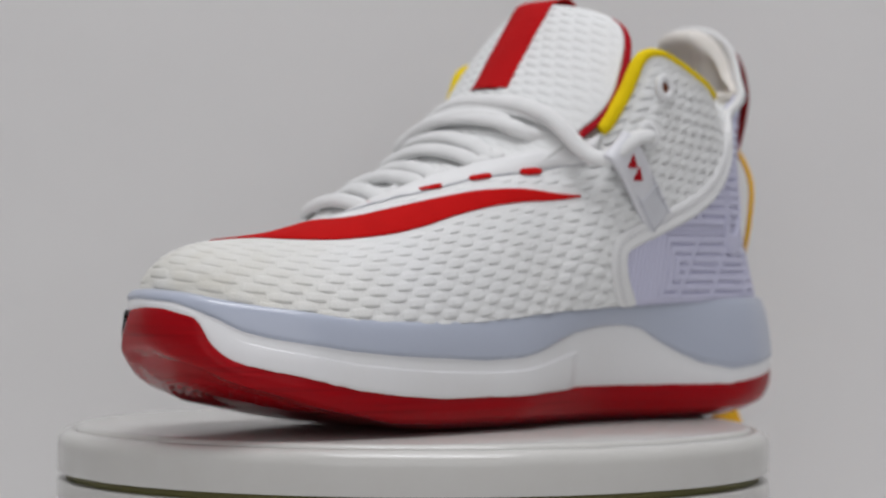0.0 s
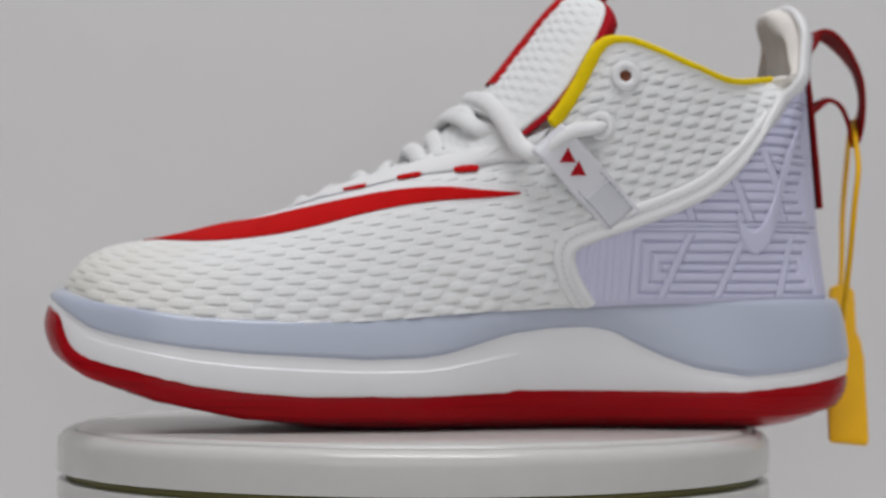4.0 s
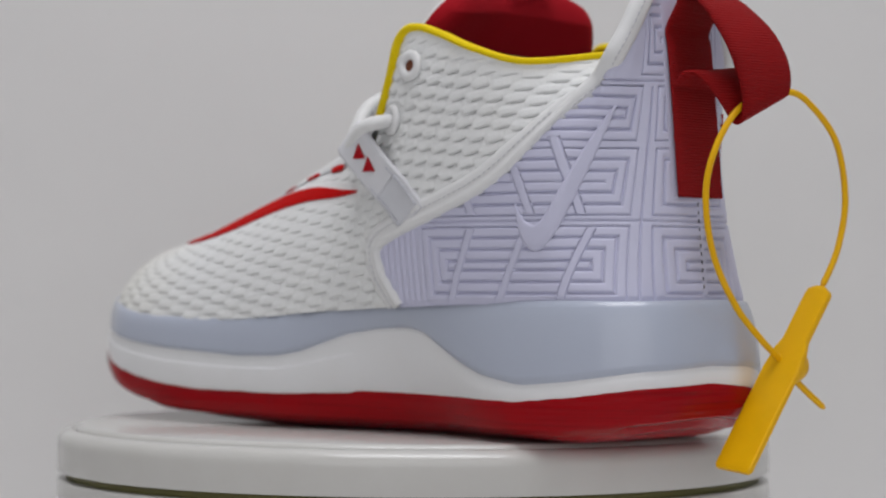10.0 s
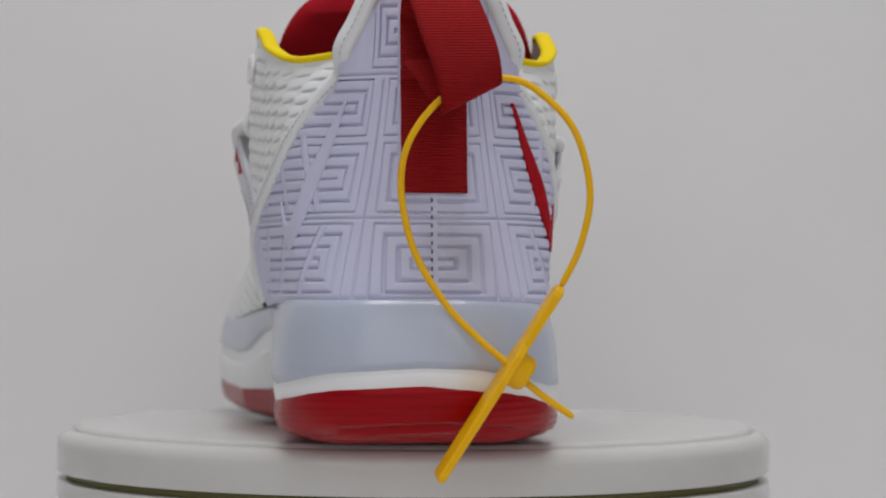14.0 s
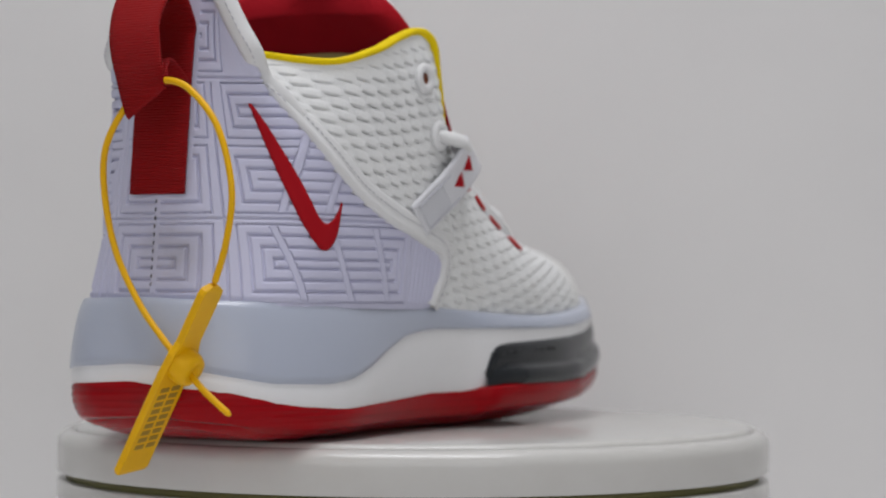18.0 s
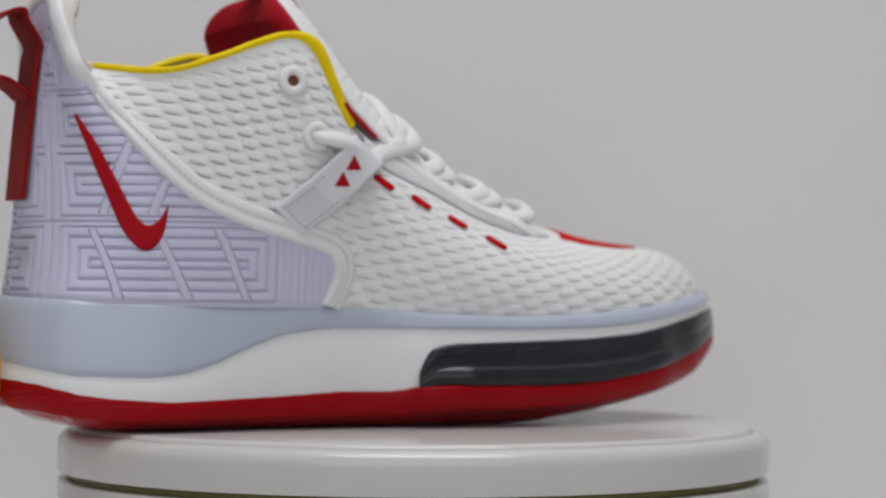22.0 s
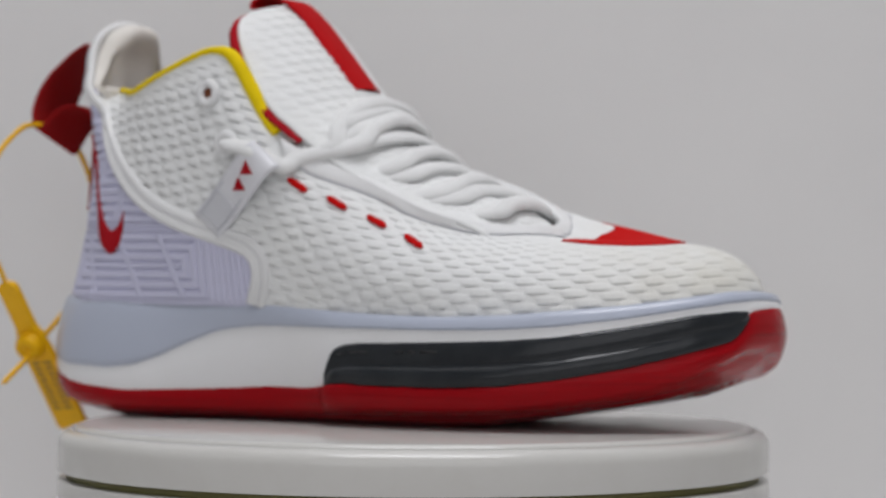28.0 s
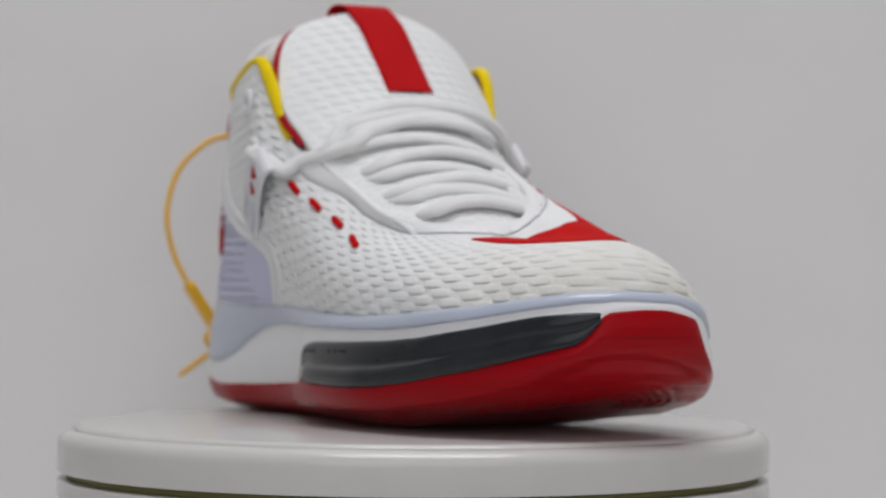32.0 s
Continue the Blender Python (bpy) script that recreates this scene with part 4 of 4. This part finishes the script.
for sign in (1, -1):
    for u, z in EYELETS[sign]:
        P, N = snap(side([(u, z)], sign))
        e = ring("eyelet", P[0] + N[0] * 0.7, N[0], 3.5, 1.6, SMOOTH, shoe, "round white eyelet")
        disc("hole", P[0] + N[0] * 1.5, N[0], 2.6, HOLE, e)


def build_straps():
    for sign in (1, -1):
        low = side([(76.5, 18.5)], sign)[0]
        ctr = [low + np.array([0, sign * 0.4, 0]), np.array((83, sign * 49.5, 26)), np.array((90, sign * 51.3, 33)), np.array((97, sign * 53.0, 40.5)),
               np.array((102, sign * 53.5, 45.3)), np.array((103.6, sign * 51.5, 46.8)), np.array((101, sign * 48.5, 45))]
        if sign < 0:
            ctr = [ctr[0], np.array((83, -50.5, 23.8)), np.array((90, -53.3, 30)), np.array((97, -55.3, 37)), np.array((101.5, -55.5, 41.5)), np.array((103, -53.5, 43)), np.array((100.5, -50, 41.5))]
        ctr = spline(ctr, 40)
        wid = unit(np.array([0.74, 0.0, -0.67]))
        for nm, i0, i1, th, mt, hw in (("strap", 0, 40, 1.3, STRAP_TOP, 7.0), ("strap_patch", 2, 15, 1.6, STRAP, 5.6)):
            C = ctr[i0:i1]
            T = unit(np.gradient(C, axis=0))
            Nn = unit(np.cross(T, wid))
            if (Nn[2] * np.array([0, sign, 0])).sum() < 0:
                Nn = -Nn
            w = np.array([-1, -0.93, -0.8, 0, 0.8, 0.93, 1])
            hh = np.array([0.3, 1.0, 0.85, 0.85, 0.85, 1.0, 0.3])
            up = C[:, None] + wid * (w * hw)[None, :, None] + Nn[:, None] * (th * hh)[None, :, None]
            lo = C[:, None] + wid * (w * hw)[None, :, None] + Nn[:, None] * -0.3
            X = np.concatenate([up, lo[:, ::-1]], 1)
            f = [tuple(q) for q in quads(len(C), 14, False, True)] + [tuple(range(14)), tuple((len(C) - 1) * 14 + j for j in range(14))]
            ob = part(nm, metres(X.reshape(-1, 3)), f, mt, shoe if nm == "strap" else strap_ob, "white strap holding the lace" if nm == "strap" else "pale grey reinforced strap end")
            if nm == "strap":
                strap_ob = ob
                N0, C0 = Nn, ctr
        for k in (-1, 1):
            stitches("stitching", C0[2:20] + wid * 5.0 * k + N0[2:20] * 1.75, N0[2:20], GREY_THREAD, strap_ob, 2.2, 1.4, 0.2)
        # two small red triangles on the strap
        for want in (((98.6, 52, 42.4), (94.3, 50, 37.5)) if sign > 0 else ((97.6, -55.6, 38.6), (93.6, -54, 32.6))):
            along = int(np.argmin(np.linalg.norm((C0 - np.array(want)) - np.outer((C0 - np.array(want)) @ wid, wid), axis=1)[:28]))
            c = C0[along] + wid * ((np.array(want) - C0[along]) @ wid) + N0[along] * 1.15
            ax = np.array([0.0, 0.0, 1.0])
            ax = unit(ax - N0[along] * (ax @ N0[along]))
            bx = np.cross(N0[along], ax)
            tri = np.array([c + ax * 2.9, c - ax * 2.0 + bx * 2.7, c - ax * 2.0 - bx * 2.7])
            X = np.vstack([tri, tri + N0[along] * 0.35])
            part("triangle", metres(X), [(0, 1, 2), (3, 4, 5), (0, 1, 4, 3), (1, 2, 5, 4), (2, 0, 3, 5)], RED_PATCH, strap_ob, "small dark red triangle", smooth=False)


build_straps()


# tongue: a padded sheet rising out of the lacing
TONGUE = [((211, -4, 7), 24, (-0.4, 0, -0.9)), ((201, -4.5, 10.5), 25, (-0.45, 0, -0.88)), ((190, -5, 17.2), 27, (-0.5, 0, -0.86)), ((176, -4.5, 26.5), 31, (-0.5, 0, -0.86)),
          ((160, -3, 32.8), 34, (-0.5, 0, -0.86)), ((142, -2.5, 42.8), 37.5, (-0.6, 0, -0.8)), ((125, -2.5, 57.5), 44, (-0.75, 0, -0.66)), ((113.5, -1.6, 70), 48.5, (-0.86, 0, -0.5)),
          ((104, -1.6, 82), 46.5, (-0.9, 0, -0.43)), ((95.5, -1.6, 92.5), 41.5, (-0.9, 0, -0.43)), ((90, -2, 98.5), 34, (-0.9, 0, -0.4)), ((87, -2, 101), 23, (-0.9, 0, -0.4))]


def tongue_form():
    """Middle line, half widths, inward directions and the bare sheet of the tongue."""
    C = spline(np.array([np.r_[c, w] for c, w, _ in TONGUE]), 240)
    D = unit(np.array([np.array([np.interp(i, np.linspace(0, 239, len(TONGUE)), [t[2][k] for t in TONGUE]) for k in range(3)]) for i in range(240)]))
    m = 121
    x = np.linspace(-1, 1, m)
    ctr, half = C[:, :3], C[:, 3]
    bend = half[:, None] * np.interp(np.arange(240), [0, 110, 157, 239], [0.28, 0.32, 0.40, 0.35])[:, None] * np.abs(x)[None] ** 2.2
    G = ctr[:, None] + np.array([0, 1.0, 0]) * (half[:, None] * x[None])[..., None] * 0.94 + D[:, None] * bend[..., None]
    return ctr, half, D, G, bend


def build_tongue():
    ctr, half, D, G, bend = tongue_form()
    m = 121
    x = np.linspace(-1, 1, m)
    narrow = np.interp(np.arange(240), [0, 120, 150, 225, 239], [1.0, 1.0, 0.958, 0.96, 0.98])[:, None]
    F = ctr[:, None] + np.array([0, 1.0, 0]) * (half[:, None] * x[None] * narrow)[..., None] * 0.94 + D[:, None] * (bend * narrow ** 2.2)[..., None]
    L = np.concatenate([[0], np.cumsum(np.linalg.norm(np.diff(ctr, axis=0), axis=1))])[:, None]
    lens, slit = weave(half[:, None] * x[None], np.broadcast_to(L, (240, m)) * 1.0)
    h = lens * 0.55 - slit * 0.3
    edge = (1 - np.abs(x) ** 8)[None]
    front = F - D[:, None] * (h * edge + 0.9)[..., None]
    thick = 8.0
    rim = np.clip((L[-1] - L) / 8, 0, 1) ** 0.5 * np.interp(np.arange(240), [142, 190], [0.1, 1.0])[:, None]
    backs = G + D[:, None] * ((1.0 + (5.5 * (1 - x ** 10)[None] + thick * (1 - x ** 4)[None]) * rim)[..., None])
    tongue = big_part("tongue", np.concatenate([front, (F + D[:, None] * 0.6)[:, ::-1]], 1), KNIT, shoe, closed_m=True, label="white woven padded tongue")
    big_part("tongue_lining", np.concatenate([backs, (G + D[:, None] * 0.2)[:, ::-1]], 1)[142:], RED_LINING, tongue, closed_m=True, label="dark red padded tongue lining")
    i0, i1 = [int(np.argmin(np.abs(ctr[:, 2] - z))) for z in (72, 84)]
    jj = slice(m // 2 - 22, m // 2 + 23)
    face = backs[i0:i1, jj] + D[i0:i1, None] * 0.5
    big_part("size_label", np.concatenate([face, (face - D[i0:i1, None] * 0.6)[:, ::-1]], 1), LABEL, tongue, closed_m=True, label="pale yellow fabric label in the tongue")
    # red webbing down the middle, turned over the top
    k0 = np.argmin(np.abs(ctr[:, 2] - 68.5))
    cp = np.vstack([G[k0:, m // 2] - D[k0:] * 1.9, [(84, -1, 103.2), (79.5, -1, 104.0), (76, -1, 103.2), (74, -1, 101.3), (74.5, -1, 99.5)]])
    cp = spline(cp, 90)
    T = unit(np.gradient(cp, axis=0))
    N = unit(np.cross(T, [0, 1.0, 0]))
    w = np.linspace(-1, 1, 9)
    sway = np.interp(np.arange(90), [0, 50, 89], [0.6, -1.8, -6.5])
    up = cp[:, None] + np.array([0, 1.0, 0]) * ((w * 9.3)[None, :] + sway[:, None])[..., None]
    # follow the tongue's own bend
    sag = np.interp(np.arange(90), [0, 60, 70, 89], [0.9, 0.5, 0.0, 0.0])
    drop = (w ** 2)[None] * sag[:, None] * 1.6
    Dm = np.vstack([D[k0:], np.repeat(D[-1:], 5, 0)])
    Dm = Dm[np.clip((np.linspace(0, len(Dm) - 1, 90)).astype(int), 0, len(Dm) - 1)]
    up = up + Dm[:, None] * drop[..., None]
    X = np.concatenate([up + N[:, None] * 0.5, (up - N[:, None] * 0.5)[:, ::-1]], 1)
    big_part("tongue_stripe", X, RED_TAPE, tongue, closed_m=True, label="red ribbed webbing stripe looped over the tongue's top")


build_tongue()


def build_laces():
    V, _ = upper_grid(900, 10)
    top = V[:, -1]
    half = 900 * 22 // len(STATIONS)
    rims = {1: top[:half][top[:half, 0] > 100], -1: top[half:][top[half:, 0] > 100]}
    _, _, D, G, _ = tongue_form()

    def on(k, x, lift):
        """A point over the tongue: row k of its sheet, x across it."""
        j = int(round((x + 1) * 60))
        return G[k, j] - D[k] * lift

    def hole(sign, u):
        r = rims[sign]
        return r[np.argmin(np.abs(r[:, 0] - u))]

    def ends(sign, u):
        """From over the lacing's edge down under it."""
        h = hole(sign, u)
        return [h + np.array([-0.8, -sign * 4.2, 1.6]), h + np.array([0.0, -sign * 1.4, -1.8]), h + np.array([0.6, sign * 0.6, -7.0])]

    def cord(pts, wide, thick, label):
        P = spline(pts, 70)
        nor = np.repeat([[0.62, 0.0, 0.78]], 70, 0) + np.column_stack([np.zeros(70), P[:, 1] * 0.013, np.zeros(70)])
        tube("lace", P, wide, LACE, shoe, rb=thick, normals=nor, sides=14, label=label)

    # zigzag rows: straight ones over, slanting ones below from each outer hole to the next inner one
    outer, inner = (118, 135, 153, 171), (117, 136, 156, 177)

    def row(uo, ui, lift, arch):
        ks = [122 - 1.571 * (uo + (ui - 2 - uo) * f - 123) + arch * (1 - (2 * f - 1) ** 2) for f in (0.14, 0.28, 0.5, 0.72, 0.86)]
        return ends(-1, uo)[::-1] + [on(int(round(k)), x, lift) for k, x in zip(ks, (-0.7, -0.42, 0.0, 0.42, 0.7))] + ends(1, ui)

    for i in range(4):
        cord(row(outer[i], inner[i], 3.8, 5), 3.2, 1.9, "flat white woven lace row")
    for i in range(3):
        cord(row(outer[i] + 3, inner[i + 1] - 4, 2.8, 5), 3.1, 1.6, "flat white woven lace row lying below its neighbours")
    cord(row(113, 110, 2.8, 5), 3.1, 1.6, "flat white woven lace row lying below its neighbours")
    # the two top strands come through the straps
    for sign in (1, -1):
        u, z = EYELETS[sign][1]
        eye = snap(side([(u, z)], sign))[0][0]
        dz = 0.0 if sign > 0 else -3.0
        start = [eye - np.array([1, sign * 2.0, 0]), eye + np.array([3, sign * 2.5, -0.6]), eye + np.array([11, sign * 3.4, -2.2]), np.array((104.5, sign * 51.5, 43.5 + dz)),
                 np.array((108.5, sign * 48.5, 42.0 + dz)), np.array((112.5, sign * 43.5, 45.5 + dz))]
        if sign > 0:
            rest = [on(146, 0.86, 6.0), on(150, 0.56, 4.8), on(151, 0.15, 3.2), on(151, -0.2, 3.0), on(147, -0.5, 2.8), on(140, -0.74, 2.4), on(132, -0.9, 2.0)] + ends(-1, 108)[1:]
        else:
            rest = [on(126, -0.82, 4.8), on(131, -0.58, 4.8), on(135, -0.3, 4.2), on(139, 0.07, 3.6), on(140, 0.4, 3.0), on(136, 0.7, 2.6)] + ends(1, 106)
        cord(start + rest, 3.3, 2.3, "white woven lace running through the strap")


build_laces()


def ribbon(name, C, Wd, half, thick, mat, parent, label=""):
    """Webbing along a path C with its width directions Wd."""
    T = unit(np.gradient(C, axis=0))
    Wd = unit(Wd)
    N = unit(np.cross(T, Wd))
    w = np.linspace(-1, 1, 9)
    up = C[:, None] + Wd[:, None] * (w * half)[None, :, None]
    X = np.concatenate([up + N[:, None] * thick / 2, (up - N[:, None] * thick / 2)[:, ::-1]], 1)
    n = len(C)
    f = [tuple(q) for q in quads(n, 18, False, True)] + [tuple(range(18)), tuple((n - 1) * 18 + j for j in range(18))]
    return part(name, metres(X.reshape(-1, 3)), f, mat, parent, label)


def build_pull_loop():
    pts = [(-0.5, 0, 60), (-6, 0.5, 64.5), (-11.5, -1, 64.4), (-16, -4, 60), (-19.6, -7.6, 53.2), (-22.2, -8.4, 54.8), (-23.2, -7.0, 62.6), (-20.8, -3.5, 73.6), (-14.6, -1, 82.8), (-8, 0, 88.5), (-3.2, 0, 89.5), (-2.0, 0, 86)]
    wds = [(0, 1, 0), (0, 1, 0), (.05, .97, -.2), (.15, .9, -.4), (.23, .87, -.46), (.23, .87, -.46), (.2, .88, -.42), (.12, .95, -.25), (.05, 1, -.08), (0, 1, 0), (0, 1, 0), (0, 1, 0)]
    zz = np.linspace(80, 26, 14)
    heel = snap(np.column_stack([np.full(14, -8.0), np.zeros(14), zz]))
    C = spline(np.vstack([pts, heel[0] + heel[1] * 1.7]), 150)
    W = np.array(wds + [(0, 1, 0)] * 14, float)
    L = np.concatenate([[0], np.cumsum(np.linalg.norm(np.diff(np.vstack([pts, heel[0] + heel[1] * 1.6]), axis=0), axis=1))])
    Wd = np.stack([np.interp(np.linspace(0, L[-1], 150), L, W[:, k]) for k in range(3)], 1)
    ribbon("pull_loop", C, Wd, 10.0, 1.3, RED_WEB, shoe, "folded dark red ribbed webbing pull loop sewn to the heel")


build_pull_loop()

# ---- yellow security tag hanging from the pull loop ----
tag = tagged(new("security_tag"), "yellow plastic pull-tight security tag hanging from the red heel loop", "tag")


def build_tag():
    neck, end = np.array((-24, -35, -2.4)), np.array((-16.6, 0.2, -59.4))
    loop = spline([neck, (-26, -40.5, 10), (-27, -43, 26), (-27, -38, 44), (-25, -27, 55.5), (-24, -18, 58.8), (-20.6, -9, 57.2), (-18.3, 1.0, 52.0), (-17, 9.5, 40),
                   (-15, 11.5, 26), (-14.6, 7.5, 8), (-15.6, -2, -8), (-17.5, -12, -18.5), (-19.0, -19, -24.6), (-20.3, -28, -33), (-21.6, -39.4, -41.1)], 160)
    tube("tie_loop", loop, 1.05, YELLOW_TAG, tag, sides=10, label="thin yellow plastic tie")
    ax = unit(end - neck)
    wd = unit(np.array((-14.6, 0.6, -1.0)))
    wd = unit(wd - ax * (wd @ ax))
    nr = np.cross(ax, wd)
    L = np.linalg.norm(end - neck)
    s = np.array([0, 1.5, 3, 20, 24, 27, 31, L - 1.2, L])
    hw = np.array([1.6, 4.2, 4.8, 4.8, 6.4, 6.6, 7.3, 7.3, 6.6])
    t = np.array([1.0, 1.3, 1.3, 1.3, 1.3, 1.3, 1.2, 1.2, 0.9])
    X = np.stack([np.stack([neck + ax * a + wd * h * cx + nr * th * cy for cx, cy in ((-1, -.6), (-.93, -1), (.93, -1), (1, -.6), (1, .6), (.93, 1), (-.93, 1), (-1, .6))]) for a, h, th in zip(s, hw, t)])
    f = [tuple(q) for q in quads(9, 8, False, True)] + [tuple(range(8)), tuple(64 + j for j in range(8))]
    body = part("tag_body", metres(X.reshape(-1, 3)), f, YELLOW_TAG, tag, "flat yellow plastic tag", smooth=False)
    # round lock hub on the printed face
    if nr[1] > 0:
        nr = -nr
    rings = [(0.0, 5.8), (4.6, 5.5), (6.2, 4.7), (6.6, 2.2), (5.4, 1.4)]
    a = np.linspace(0, 2 * np.pi, 24, endpoint=False)
    hub = neck + ax * 27.5
    H = np.stack([np.stack([hub + nr * d + (ax * math.cos(q) + wd * math.sin(q)) * r for q in a]) for d, r in rings])
    part("lock_hub", metres(H.reshape(-1, 3)), [tuple(q) for q in quads(5, 24, False, True)] + [tuple(96 + j for j in range(24))], YELLOW_TAG, tag, "round yellow lock hub")
    # print that cannot be read: two columns of short bars
    for col in (-3.2, 2.2):
        for i in range(9):
            c = neck + ax * (36.5 + i * 2.6) + wd * (col + 0.5) + nr * 1.25
            q = [c + wd * (sx * 2.0) + ax * (sy * 0.8) + nr * dz for dz in (-0.1, 0.08) for sx, sy in ((-1, -1), (1, -1), (1, 1), (-1, 1))]
            part("print_bar", metres(q), [(0, 1, 2, 3), (4, 5, 6, 7), (0, 1, 5, 4), (1, 2, 6, 5), (2, 3, 7, 6), (3, 0, 4, 7)], INK, body, smooth=False)


build_tag()


# ---- the turntable's rotation ----
def motions():
    turns = [(0.0, 52.67), (2.0, 35.52), (4.0, 18.02), (6.0, 0.27), (8.0, -17.62), (10.0, -35.60), (12.0, -53.60), (14.0, -71.60), (16.0, -89.56), (18.0, -107.49), (20.0, -125.37), (22.0, -143.21), (24.0, -161.02), (26.0, -178.80), (28.0, -196.56), (30.0, -214.30), (32.0, -232.02)]
    for thing, lead in ((platter, 0.0), (shoe, 168.7), (tag, 168.7)):
        walk(thing, [(t, pose(0, 0, TOP, 0, 0, a + lead)) for t, a in turns])


motions()
